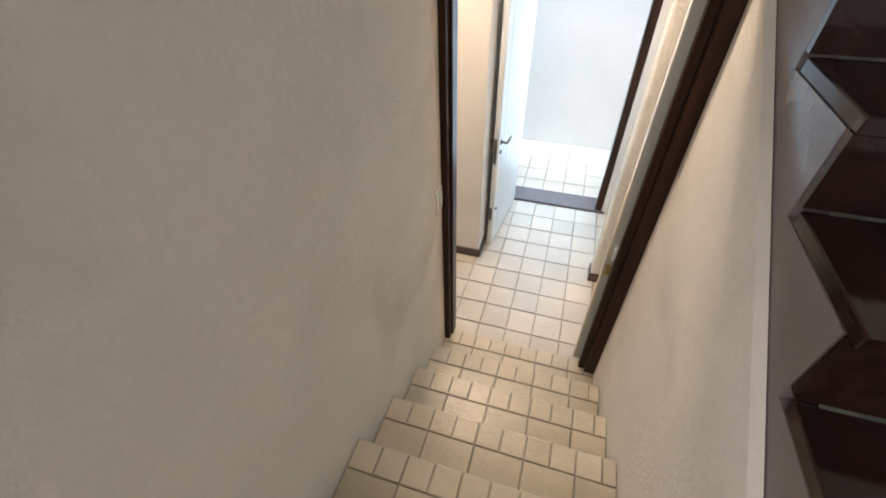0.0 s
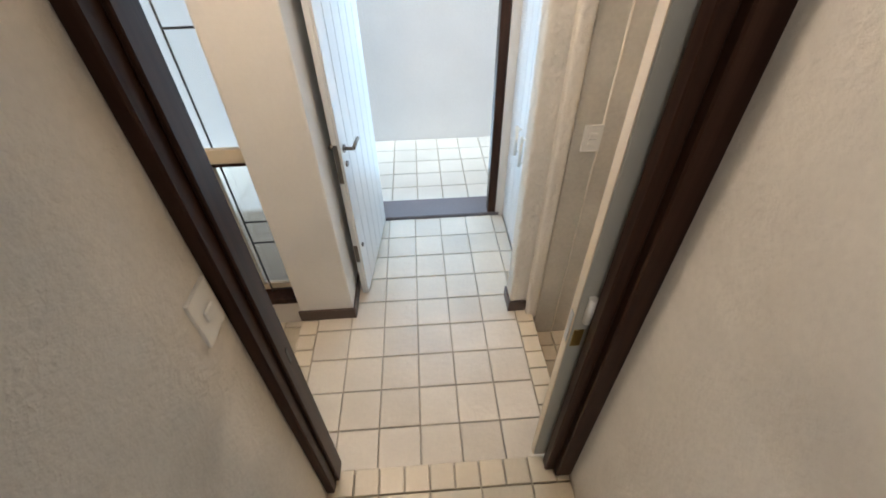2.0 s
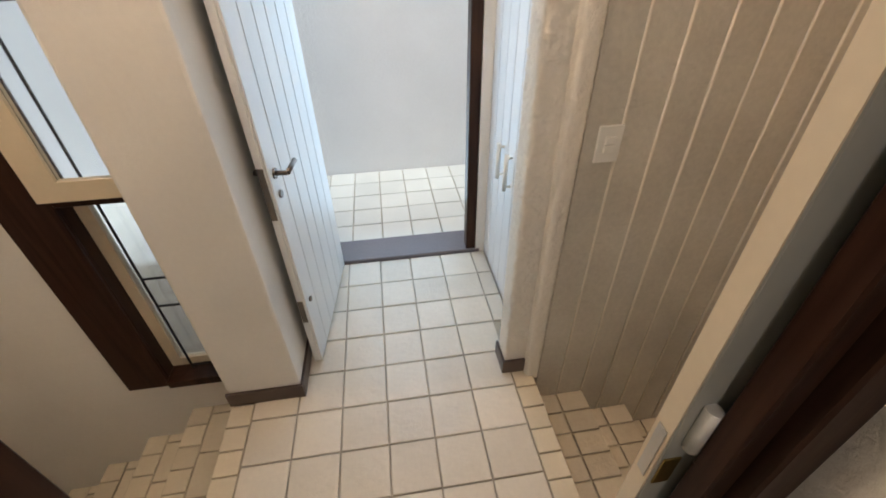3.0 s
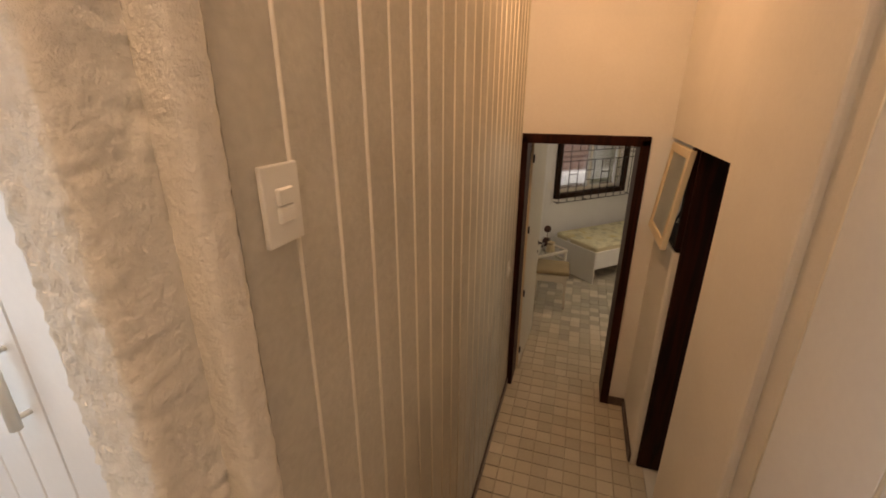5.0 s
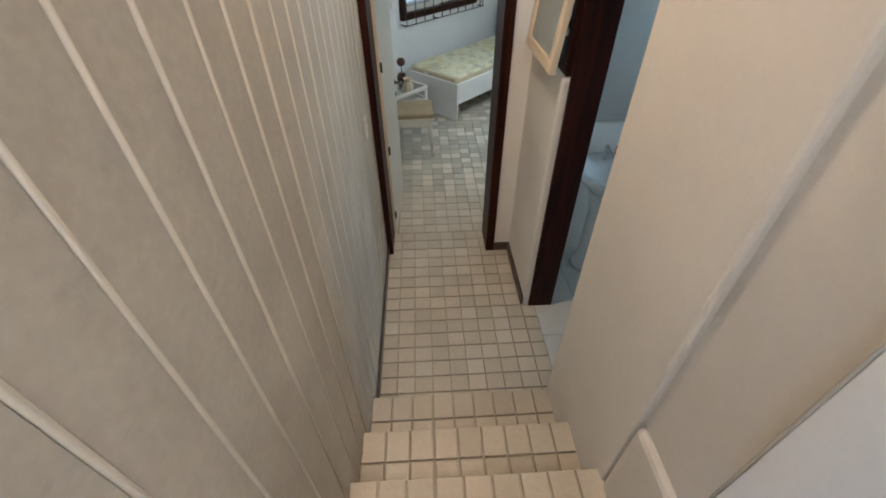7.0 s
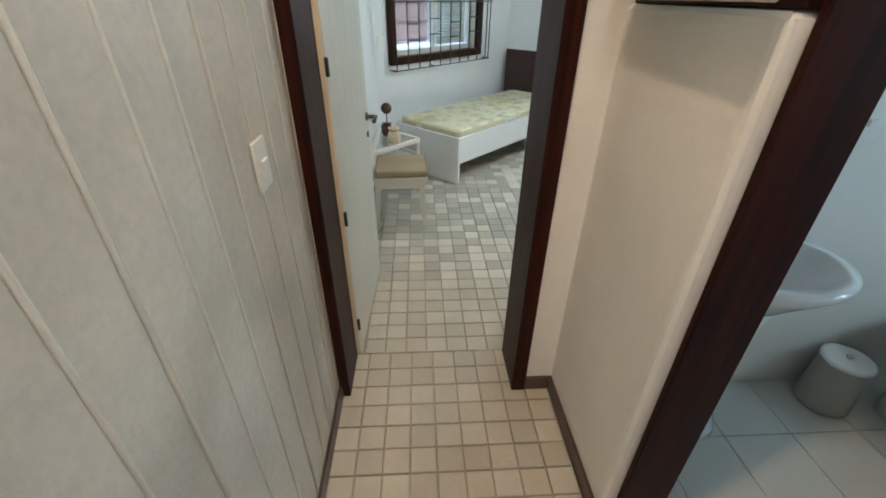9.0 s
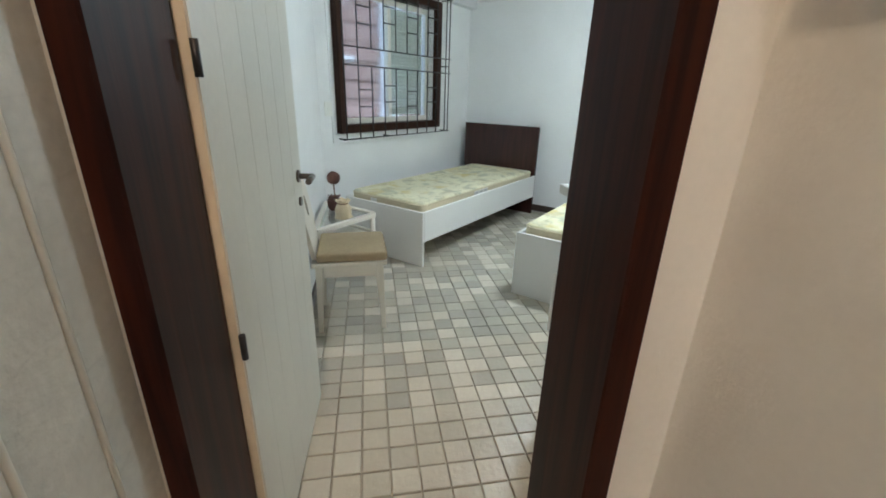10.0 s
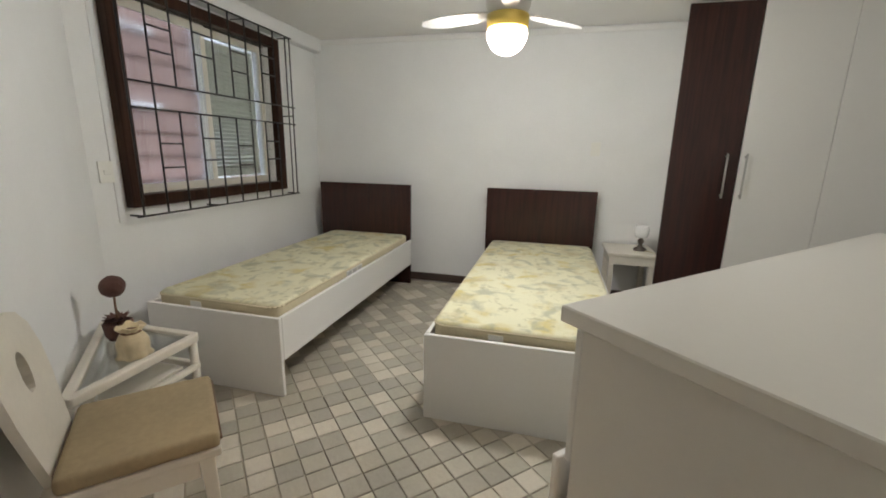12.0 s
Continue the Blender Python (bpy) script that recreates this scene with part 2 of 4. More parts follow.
M["ground"] = mat("garden_ground", (0.14, 0.15, 0.09), 0.95, var=0.3, bump=0.5, bump_scale=20)


def floral():
    m = mat("floral_mattress_fabric", (0.74, 0.7, 0.5), 0.9, var=0.04, bump=0.3, bump_scale=120)
    nt = m.node_tree
    L = nt.links.new
    b = nt.nodes["Principled BSDF"]
    src = b.inputs["Base Color"].links[0].from_socket
    tc = nt.nodes.new("ShaderNodeNewGeometry")
    for scale, lo, hi, c in ((6, 0.54, 0.7, (0.6, 0.47, 0.13)), (8, 0.52, 0.66, (0.4, 0.4, 0.29)), (5, 0.55, 0.75, (0.5, 0.4, 0.2)), (19, 0.58, 0.68, (0.46, 0.42, 0.26))):
        n = nt.nodes.new("ShaderNodeTexNoise")
        n.inputs["Scale"].default_value, n.inputs["Detail"].default_value, n.inputs["Distortion"].default_value = scale, 4, 0.5
        off = nt.nodes.new("ShaderNodeVectorMath")
        off.inputs[1].default_value = (scale, scale * 2, 3)
        L(tc.outputs["Position"], off.inputs[0])
        L(off.outputs[0], n.inputs["Vector"])
        mr = nt.nodes.new("ShaderNodeMapRange")
        mr.inputs["From Min"].default_value, mr.inputs["From Max"].default_value, mr.inputs["To Max"].default_value = lo, hi, 0.7
        L(n.outputs["Fac"], mr.inputs["Value"])
        mx = nt.nodes.new("ShaderNodeMix")
        mx.data_type = "RGBA"
        L(mr.outputs[0], mx.inputs[0])
        L(src, mx.inputs[6])
        mx.inputs[7].default_value = (*c, 1)
        src = mx.outputs[2]
    L(src, b.inputs["Base Color"])
    return m


M["floral"] = floral()


# ---- building helpers ----
def bm_box(bm, x0, x1, y0, y1, z0, z1):
    vs = [bm.verts.new((x, y, z)) for x in (x0, x1) for y in (y0, y1) for z in (z0, z1)]
    for f in ((0, 1, 3, 2), (4, 6, 7, 5), (0, 4, 5, 1), (2, 3, 7, 6), (0, 2, 6, 4), (1, 5, 7, 3)):
        bm.faces.new([vs[i] for i in f])
    return vs


def boxes(*bs, bevel=0.0, seg=1):
    bm = bmesh.new()
    for b in bs:
        bm_box(bm, *b)
    bmesh.ops.recalc_face_normals(bm, faces=bm.faces)
    if bevel:
        bmesh.ops.bevel(bm, geom=bm.edges[:], offset=bevel, segments=seg, affect="EDGES", profile=0.6)
    return bm


def prism(points, z0, z1, bevel=0.0):
    """A plan polygon, given in order, between two heights."""
    bm = bmesh.new()
    lo = [bm.verts.new((x, y, z0)) for x, y in points]
    hi = [bm.verts.new((x, y, z1)) for x, y in points]
    bm.faces.new(lo)
    bm.faces.new(hi)
    n = len(points)
    for i in range(n):
        bm.faces.new((lo[i], lo[(i + 1) % n], hi[(i + 1) % n], hi[i]))
    bmesh.ops.recalc_face_normals(bm, faces=bm.faces)
    if bevel:
        bmesh.ops.bevel(bm, geom=bm.edges[:], offset=bevel, segments=2, affect="EDGES")
    return bm


def side_prism(points, x0, x1, bevel=0.0):
    """An outline in y and z, between two x."""
    bm = prism(points, 0, x1 - x0, bevel)
    for v in bm.verts:
        a, b, c = v.co
        v.co = (x0 + c, a, b)
    bmesh.ops.recalc_face_normals(bm, faces=bm.faces)
    return bm


def lathe(profile, seg=28, sx=1.0, sy=1.0):
    """A turned body from radius and height pairs."""
    bm = bmesh.new()
    rings = []
    for r, z in profile:
        rings.append([bm.verts.new((r * sx * math.cos(2 * math.pi * i / seg), r * sy * math.sin(2 * math.pi * i / seg), z)) for i in range(seg)])
    for a, b in zip(rings, rings[1:]):
        for i in range(seg):
            bm.faces.new((a[i], a[(i + 1) % seg], b[(i + 1) % seg], b[i]))
    bm.faces.new(rings[0][::-1])
    bm.faces.new(rings[-1])
    bmesh.ops.remove_doubles(bm, verts=bm.verts, dist=0.0002)
    bmesh.ops.recalc_face_normals(bm, faces=bm.faces)
    for f in bm.faces:
        f.smooth = True
    return bm


def rod(bm, a, b, r, seg=8):
    a, b = Vector(a), Vector(b)
    q = (b - a).to_track_quat("Z", "Y")
    r0, r1 = [], []
    for i in range(seg):
        o = q @ Vector((r * math.cos(2 * math.pi * i / seg), r * math.sin(2 * math.pi * i / seg), 0))
        r0.append(bm.verts.new(a + o))
        r1.append(bm.verts.new(b + o))
    for i in range(seg):
        f = bm.faces.new((r0[i], r0[(i + 1) % seg], r1[(i + 1) % seg], r1[i]))
        f.smooth = True
    bm.faces.new(r0[::-1])
    bm.faces.new(r1)


def rods(*rs, seg=8):
    bm = bmesh.new()
    for a, b, r in rs:
        rod(bm, a, b, r, seg)
    return bm


def rough_post(x0, x1, y0, y1, z0, z1, amp, r=0.016, ragged=0.0):
    """An upright hand-plastered post: rounded corners and lumpy faces. ragged: chipped ticks down the corner at x1, y0."""
    ring = []
    for cx, cy, a0, n in ((x1 - r, y1 - r, 0, (0, 1)), (x0 + r, y1 - r, 90, (-1, 0)), (x0 + r, y0 + r, 180, (0, -1)), (x1 - r, y0 + r, 270, (1, 0))):
        ring += [(cx + r * math.cos(radians(a0 + q)), cy + r * math.sin(radians(a0 + q)), math.cos(radians(a0 + q)), math.sin(radians(a0 + q))) for q in (0, 30, 60, 90)]
    dense = []
    for a, b in zip(ring, ring[1:] + ring[:1]):
        k = max(1, int(math.dist(a[:2], b[:2]) / 0.007))
        dense += [tuple(p + (q - p) * i / k for p, q in zip(a, b)) for i in range(k)]
    rows = int((z1 - z0) / 0.009)
    verts, faces, n = [], [], len(dense)
    for j in range(rows + 1):
        z = z0 + (z1 - z0) * j / rows
        for x, y, nx, ny in dense:
            d = amp * (noise.noise(Vector((x * 45, y * 45, z * 95))) + 0.6 * noise.noise(Vector((x * 110, y * 110, z * 190 + 7))))
            if ragged and nx > 0.4 and ny < -0.3:
                gate = max(0.0, noise.noise(Vector((3, 1, z * 5))) + 0.25)
                d -= ragged * gate * max(0.0, noise.noise(Vector((9, 2, z * 110))) + 0.2)
            verts.append((x + nx * d, y + ny * d, z))
    for j in range(rows):
        for i in range(n):
            faces.append((j * n + i, j * n + (i + 1) % n, (j + 1) * n + (i + 1) % n, (j + 1) * n + i))
    me = bpy.data.meshes.new("tmp")
    me.from_pydata(verts, [], faces)
    bm = bmesh.new()
    bm.from_mesh(me)
    bpy.data.meshes.remove(me)
    for f in bm.faces:
        f.smooth = True
    return bm


def moved(bm, m):
    bmesh.ops.transform(bm, matrix=m, verts=bm.verts)
    return bm


def joined(*bms):
    out = bmesh.new()
    for b in bms:
        me = bpy.data.meshes.new("tmp")
        b.to_mesh(me)
        b.free()
        out.from_mesh(me)
        bpy.data.meshes.remove(me)
    return out


def obj(name, bm, material, m=None):
    me = bpy.data.meshes.new(name)
    bm.to_mesh(me)
    bm.free()
    me.materials.append(M[material])
    ob = new(name, me)
    if m is not None:
        ob.matrix_world = m
    return ob


def part(name, bm, material, parent, label=""):
    ob = obj(name, bm, material)
    ob.parent = parent
    if label:
        tagged(ob, label)
    return ob


def structure(name, bm, material, label, category, m=None):
    return tagged(obj(name, bm, material, m), label, category, kind="structure")


def thing(name, label, category, m=None, group=""):
    ob = new(name)
    if m is not None:
        ob.matrix_world = m
    return tagged(ob, label, category, group)


TURN = pose(0, 0, 0, 0, 0, -45)     # the bedroom's own axes: u along the window wall, v towards it


def uv(u, v, z=0.0, rz=0.0):
    return TURN @ pose(u, v, z, 0, 0, rz)


# ---- large structure: the upper stairwell ----
XL, XR = -0.37, 0.546
# The high opening towards the back is added for the stairwell fill.
structure("wall_stair_left", boxes((-0.57, XL, -2.1, 0.12, -0.3, UP), (-0.57, XL, -4.8, -3.4, -0.3, UP), (-0.57, XL, -3.4, -2.1, -0.3, 2.15), (-0.57, XL, -3.4, -2.1, 3.35, UP)), "plaster", "rough cream plaster wall beside the tiled stairs", "wall")
structure("wall_stair_right", side_prism([(-4.8, -0.3), (0.0, -0.3), (0.0, 2.224), (-1.35, 1.472), (-1.9, 1.3), (-4.8, 1.3)], XR, 0.572), "plaster", "rough cream plaster wall with a sloping top", "wall")
structure("wall_stair_front", boxes((-0.37, 0.55, 0.0, 0.1, 2.36, UP), (0.55, 1.74, -0.16, 0.1, 3.12, UP)), "plaster", "plaster wall above the foot of the stairs", "wall")
structure("wall_stair_back", boxes((-0.57, 1.74, -4.95, -4.8, 0, UP)), "white_wall", "plain white wall behind the stairs", "wall")
structure("wall_stair_far", boxes((1.62, 1.74, -4.95, -0.17, 0, UP)), "white_wall", "plain wall past the wooden stairs", "wall")
structure("ceiling_stairwell", boxes((-0.57, 1.74, -4.95, 0.1, UP, UP + 0.12)), "ceiling", "plain painted ceiling above the stairs", "ceiling")
structure("floor_upper", boxes((-0.37, 1.6, -4.8, -1.9, 1.18, 1.29)), "grout", "upper floor at the head of the stairs", "floor")

# the wooden flight that climbs on past the sloping wall
wst = thing("wooden_staircase", "dark polished wooden stairs on a grey painted stepped side", "staircase")
saw = [(-1.9, 1.0)]
for k in range(-2, 4):
    saw += [(-1.035 + 0.291 * k, 1.737 + 0.184 * k), (-1.035 + 0.291 * k, 1.921 + 0.184 * k)]
saw += [(-0.002, saw[-1][1]), (-0.002, 0.2), (-1.9, 0.2)]
saw = [saw[0]] + [(y_ + 0.03, z_ - 0.034) if z_ > 1.2 else (y_, z_) for y_, z_ in saw[1:-3]] + [(-0.002, saw[-3][1] - 0.034)] + saw[-2:]
part("stringer", side_prism(saw, 0.574, 0.635), "grey_paint", wst, "grey glossy painted stepped stringer")
for k in range(-2, 4):
    y, z = -1.035 + 0.291 * k, 1.921 + 0.184 * k
    part("tread", boxes((0.5735, 1.6, y - 0.004, min(y + 0.292, -0.01), z - 0.032, z), bevel=0.003), "stair_wood", wst)
    part("riser", boxes((0.5735, 1.6, y + 0.003, y + 0.024, z - 0.179, z - 0.033)), "stair_wood", wst)

# stairs down to the landing: solid steps that carry tiles
stair1 = structure("stairs_upper", boxes(*[(XL, XR, -0.2 - 0.27 * (k - 1), 0.06 - 0.27 * (k - 1), -0.05, 0.1833 * k - 0.012) for k in range(1, 8)]), "grout", "tiled stairs with beige glazed tiles and small edge tiles", "stairs")

# landing
structure("floor_landing", boxes((-0.685, 0.627, 0.06, 1.88, -0.2, -0.012)), "grout", "landing floor of cream glazed square tiles", "floor")
structure("threshold", boxes((-0.3, 0.6, 1.88, 2.1, -0.2, 0.02), bevel=0.006), "stone", "purple grey slate threshold of the outside door", "threshold")
structure("wall_landing_front", boxes((-0.6, -0.385, 1.885, 2.05, -0.2, LC), (-0.385, 0.545, 1.885, 2.05, 2.15, LC), (0.575, 0.9, 1.885, 2.05, -0.2, LC)), "plaster_fine", "cream wall round the outside door", "wall")
structure("wall_pillar_left", boxes((-0.683, -0.385, 0.985, 1.884, 0, LC), bevel=0.012, seg=2), "plaster_fine", "cream plaster pillar between window and outside door", "pillar")
structure("wall_pillar_right", rough_post(0.51, 0.64, 0.965, 1.08, 0, LC, 0.005), "coarse_plaster", "rough plaster pillar at the head of the lower stairs", "pillar")
structure("baseboard_pillar_left", boxes((-0.69, -0.375, 0.972, 0.984, 0, 0.075), (-0.384, -0.373, 0.984, 1.3, 0, 0.075)), "skirt", "dark brown skirting round the pillar", "baseboard")
structure("baseboard_pillar_right", boxes((0.498, 0.6, 0.951, 0.964, 0, 0.075), (0.498, 0.509, 0.964, 1.08, 0, 0.075)), "skirt", "dark brown skirting round the rough pillar", "baseboard")
structure("ceiling_landing", boxes((-2.3, 3.56, 0.1, 2.05, LC, LC + 0.1), (1.76, 3.56, -2.5, 0.1, LC, LC + 0.1)), "ceiling", "plain painted ceiling over landing and lower stairs", "ceiling")

# left flight and the tall window wall
WY = 1.13
structure("wall_window", boxes((-2.3, -1.03, WY, WY + 0.16, -1.4, LC), (-1.03, -0.5, WY, WY + 0.16, -1.4, 0.008), (-1.03, -0.5, WY, WY + 0.16, 2.2, LC)), "plaster_fine", "cream wall round the tall stair window", "wall")
structure("wall_left_end", boxes((-2.45, -2.3, 0.0, WY + 0.16, -1.4, LC)), "plaster_fine", "plain cream wall at the foot of the left flight", "wall")
structure("wall_left_near", boxes((-2.3, -0.57, 0.0, 0.12, -1.4, LC)), "plaster_fine", "plain cream wall beside the left flight", "wall")
structure("stairs_left", boxes(*[(-0.96 - 0.27 * k, -0.69 - 0.27 * k, 0.13, WY - 0.002, -1.4, -0.1833 * (k + 1) - 0.012) for k in range(6)]), "grout", "tiled flight that goes down on the window side", "stairs")

# lower stairs and hall
PY = 0.93
HR = -0.02
structure("stairs_lower", boxes(*[(0.635 + 0.27 * k, 0.635 + 0.27 * (k + 1), -0.0, PY, LF - 0.1, -RISE * (k + 1) - 0.012) for k in range(5)]), "grout_dark", "stairs with small cream tiles going down to the hall", "stairs")
structure("floor_hall", boxes((1.985, 3.56, HR, 0.95, LF - 0.15, LF - 0.012)), "grout_dark", "hall floor of small cream glazed tiles", "floor")
structure("wall_panel_backing", boxes((0.645, 3.32, PY + 0.03, PY + 0.18, LF - 0.1, LC)), "plaster", "wall behind the boarded side of the stairs", "wall")
structure("trim_panel_end", rough_post(0.6, 0.66, PY - 0.012, 0.99, -0.02, LC, 0.002, ragged=0.007), "coarse_plaster", "rounded plaster edge where the boarding ends", "trim")
structure("wall_hall_right", boxes((1.4, 1.99, -0.16, 0.02, LF - 0.1, LC), bevel=0.012, seg=2), "plaster_fine", "smooth cream wall beside the lower stairs", "wall")
structure("wall_stair_foot", boxes((0.7, 1.399, -0.16, 0.02, LF - 0.1, -0.12), bevel=0.035, seg=4), "plaster_fine", "low cream wall under the sliding door recess", "wall")
structure("wall_over_recess", boxes((0.7, 1.399, -0.16, 0.0, 2.362, LC)), "plaster_fine", "cream wall over the sliding door recess", "wall")
structure("wall_over_bathroom", boxes((1.991, 3.319, -0.2, -0.033, 1.041, LC), (1.991, 3.319, -0.032, HR, 1.005, LC)), "plaster_fine", "cream wall over the bathroom doorway and hall window", "wall")
structure("wall_hall_low", boxes((2.735, 3.36, -0.19, HR, LF - 0.1, 0.425), bevel=0.025, seg=3), "plaster_fine", "low cream wall with rounded edge under the hall window", "wall")
structure("wall_shower", boxes((2.54, 2.75, -2.1, -1.1, LF - 0.1, 0.0), bevel=0.01, seg=2), "plaster_fine", "cream partition beside the toilet", "wall")
structure("wall_recess_back", boxes((0.7, 1.4, -0.16, -0.006, -0.12, 2.36)), "plaster_fine", "wall in the recess behind the sliding door", "wall")
structure("wall_door_bedroom", boxes((3.32, 3.55, 0.94, 1.1, LF - 0.1, LC), (3.32, 3.55, 0.1, 0.94, 1.0, LC), (3.32, 3.55, -2.8, 0.1, LF - 0.1, LC)), "plaster_fine", "cream wall round the bedroom door", "wall")
structure("baseboard_hall_left", boxes((2.0, 3.31, PY - 0.014, PY - 0.002, LF, LF + 0.07)), "skirt", "dark brown skirting under the boarding", "baseboard")
structure("baseboard_hall_right", boxes((2.735, 3.318, HR, HR + 0.013, LF, LF + 0.07), (3.305, 3.319, HR + 0.013, 0.1, LF, LF + 0.07)), "skirt", "dark brown skirting below the hall window", "baseboard")

# bedroom shell
def corner(u, v):
    return ((u + v) * 0.70711, (v - u) * 0.70711)


HB = 6.12
WV = 5.25
structure("floor_bedroom", prism([(3.56, 0.96), (6.47, 0.96), corner(HB, WV), corner(HB, 0.6), (3.56, -2.71)], LF - 0.15, LF - 0.012), "grout_dark", "bedroom floor of mixed grey and cream small tiles", "floor")
structure("ceiling_bedroom", prism([(3.55, 1.1), (6.6, 1.1), corner(HB + 0.1, WV + 0.1), corner(HB + 0.1, 0.5), (3.55, -2.85)], BC, BC + 0.12), "ceiling", "white painted bedroom ceiling", "ceiling")
structure("wall_bedroom_left", boxes((3.55, 6.6, 0.97, 1.12, LF - 0.1, BC)), "white_wall", "white painted wall behind the open bedroom door", "wall")
W0, W1, WZ0, WZ1 = 4.12, 5.42, -0.1, 0.98
structure("wall_bedroom_window", boxes((3.8, W0, WV, WV + 0.16, LF - 0.1, BC), (W1, HB, WV, WV + 0.16, LF - 0.1, BC), (W0, W1, WV, WV + 0.16, LF - 0.1, WZ0), (W0, W1, WV, WV + 0.16, WZ1, BC)), "white_wall", "white painted wall round the barred window", "wall", TURN)
structure("beam_bedroom", boxes((3.86, HB, WV - 0.09, WV - 0.001, 1.08, BC), bevel=0.01), "white_wall", "white boxed beam above the bedroom window", "beam", TURN)
structure("wall_bedroom_head", boxes((HB, HB + 0.15, 0.5, WV + 0.16, LF - 0.1, BC)), "white_wall", "white painted wall behind the headboards", "wall", TURN)
structure("wall_bedroom_end", boxes((4.3, HB, 0.45, 0.6, LF - 0.1, BC)), "white_wall", "plain white wall at the end of the bedroom", "wall", TURN)
structure("trim_ceiling", boxes((HB - 0.018, HB - 0.002, 0.6, WV - 0.09, BC - 0.055, BC - 0.012), bevel=0.005), "ceiling", "white moulding under the bedroom ceiling", "trim", TURN)
structure("baseboard_bedroom", boxes((HB - 0.014, HB - 0.001, 2.1, WV - 0.001, LF, LF + 0.075), (3.95, HB - 0.014, WV - 0.014, WV - 0.001, LF, LF + 0.075)), "skirt", "dark brown skirting round the bedroom", "baseboard", TURN)
structure("baseboard_bedroom_left", boxes((3.58, 6.4, 0.955, 0.969, LF, LF + 0.075)), "skirt", "dark brown skirting on the bedroom wall", "baseboard")

# bathroom shell
structure("floor_bathroom", boxes((1.9, 3.32, -2.5, HR - 0.001, LF - 0.15, LF - 0.02)), "bath_grout", "bathroom floor of large pale tiles", "floor")
structure("wall_bathroom_side", boxes((1.75, 1.9, -2.5, -0.161, LF - 0.1, LC)), "white_wall", "white bathroom wall", "wall")
# The gap in this wall is invented, to go with the bathroom fill.
structure("wall_bathroom_end", boxes((1.75, 2.15, -2.62, -2.5, LF - 0.1, LC), (2.85, 3.32, -2.62, -2.5, LF - 0.1, LC), (2.15, 2.85, -2.62, -2.5, LF - 0.1, 0.2), (2.15, 2.85, -2.62, -2.5, 0.9, LC)), "white_wall", "white bathroom end wall with an unseen added opening", "wall")

# outside
structure("ground", boxes((-60, 60, -60, 60, -1.9, -1.45)), "ground", "garden ground round the house", "ground")
structure("patio", boxes((-4.5, 1.6, 2.1, 3.2, -1.45, -0.012), (-4.5, -0.7, 1.3, 2.1, -1.45, -0.012)), "grout", "paved patio outside the door", "patio")
structure("wall_patio", boxes((-4.5, 1.6, 3.14, 3.3, -1.45, 3.4)), "outside_wall", "bright white garden wall past the outside door", "wall")
structure("wall_patio_side", boxes((1.6, 1.75, 2.05, 3.3, -0.3, 3.4)), "outside_wall", "white side wall of the patio", "wall")


# ---- doors and frames ----
def frame_posts(name, label, legs, head, material, parts=("jamb", "jamb", "lintel")):
    t = tagged(new(name), label, "door frame", kind="structure")
    for n, b in zip(parts, legs + [head]):
        part(n, boxes(b, bevel=0.004), material, t)
    return t


f1 = frame_posts("door_frame_stairs", "dark brown stained frame at the foot of the stairs", [(-0.372, -0.34, -0.012, 0.1, 0.186, 2.33), (0.49, 0.55, -0.012, 0.05, 0.186, 2.33)], (-0.372, 0.55, -0.012, 0.1, 2.33, 2.38), "brown")
part("stop", boxes((0.455, 0.4895, 0.012, 0.05, 0.186, 2.33), bevel=0.003), "brown", f1)
part("stop", boxes((-0.34, -0.328, 0.03, 0.1, 0.186, 2.33), bevel=0.003), "brown", f1)
part("strike_plate", boxes((-0.328, -0.3262, 0.06, 0.072, 0.93, 0.985)), "iron", f1, "small dark strike plate")
f2 = frame_posts("door_frame_outside", "dark brown frame of the outside door", [(-0.385, -0.285, 1.884, 1.96, 0.02, 2.12), (0.515, 0.572, 1.884, 1.96, 0.02, 2.12)], (-0.385, 0.572, 1.884, 1.96, 2.12, 2.17), "brown")
f3 = frame_posts("door_frame_bedroom", "reddish brown varnished frame of the bedroom door", [(3.3, 3.552, 0.885, 0.945, LF, 0.985), (3.3, 3.552, 0.1, 0.16, LF, 0.985)], (3.3, 3.552, 0.1, 0.945, 0.94, 1.005), "red_brown")
f4 = frame_posts("door_frame_bathroom", "dark reddish brown frame of the bathroom doorway and hall window", [(2.712, 2.734, -0.215, -0.058, LF, 1.0), (1.985, 2.02, -0.215, -0.015, LF, 1.0)], (1.985, 3.32, -0.215, -0.034, 1.0, 1.04), "red_brown")

part("post", boxes((2.735, 2.785, -0.2, -0.03, 0.452, 0.999), bevel=0.003), "red_brown", f4)

# outside door leaf, open inwards
leaf = tagged(new("door_outside"), "white boarded outside door standing open inwards", "door", kind="structure")
LW = 0.72
part("edge_frame", boxes((0, LW, 0.006, 0.034, 0.0, 2.07), bevel=0.003), "door_white", leaf)
for i in range(6):
    w = LW / 6
    part("board", boxes((i * w + 0.002, (i + 1) * w - 0.002, -0.004, 0.006, 0.003, 2.067), bevel=0.003), "door_white", leaf)
part("lock_plate", boxes((-0.003, 0.001, 0.009, 0.031, 0.78, 0.98)), "old_metal", leaf, "worn metal lock plate in the door edge")
part("latch", boxes((-0.003, 0.001, 0.009, 0.031, 0.26, 0.38)), "old_metal", leaf, "lower bolt plate in the door edge")
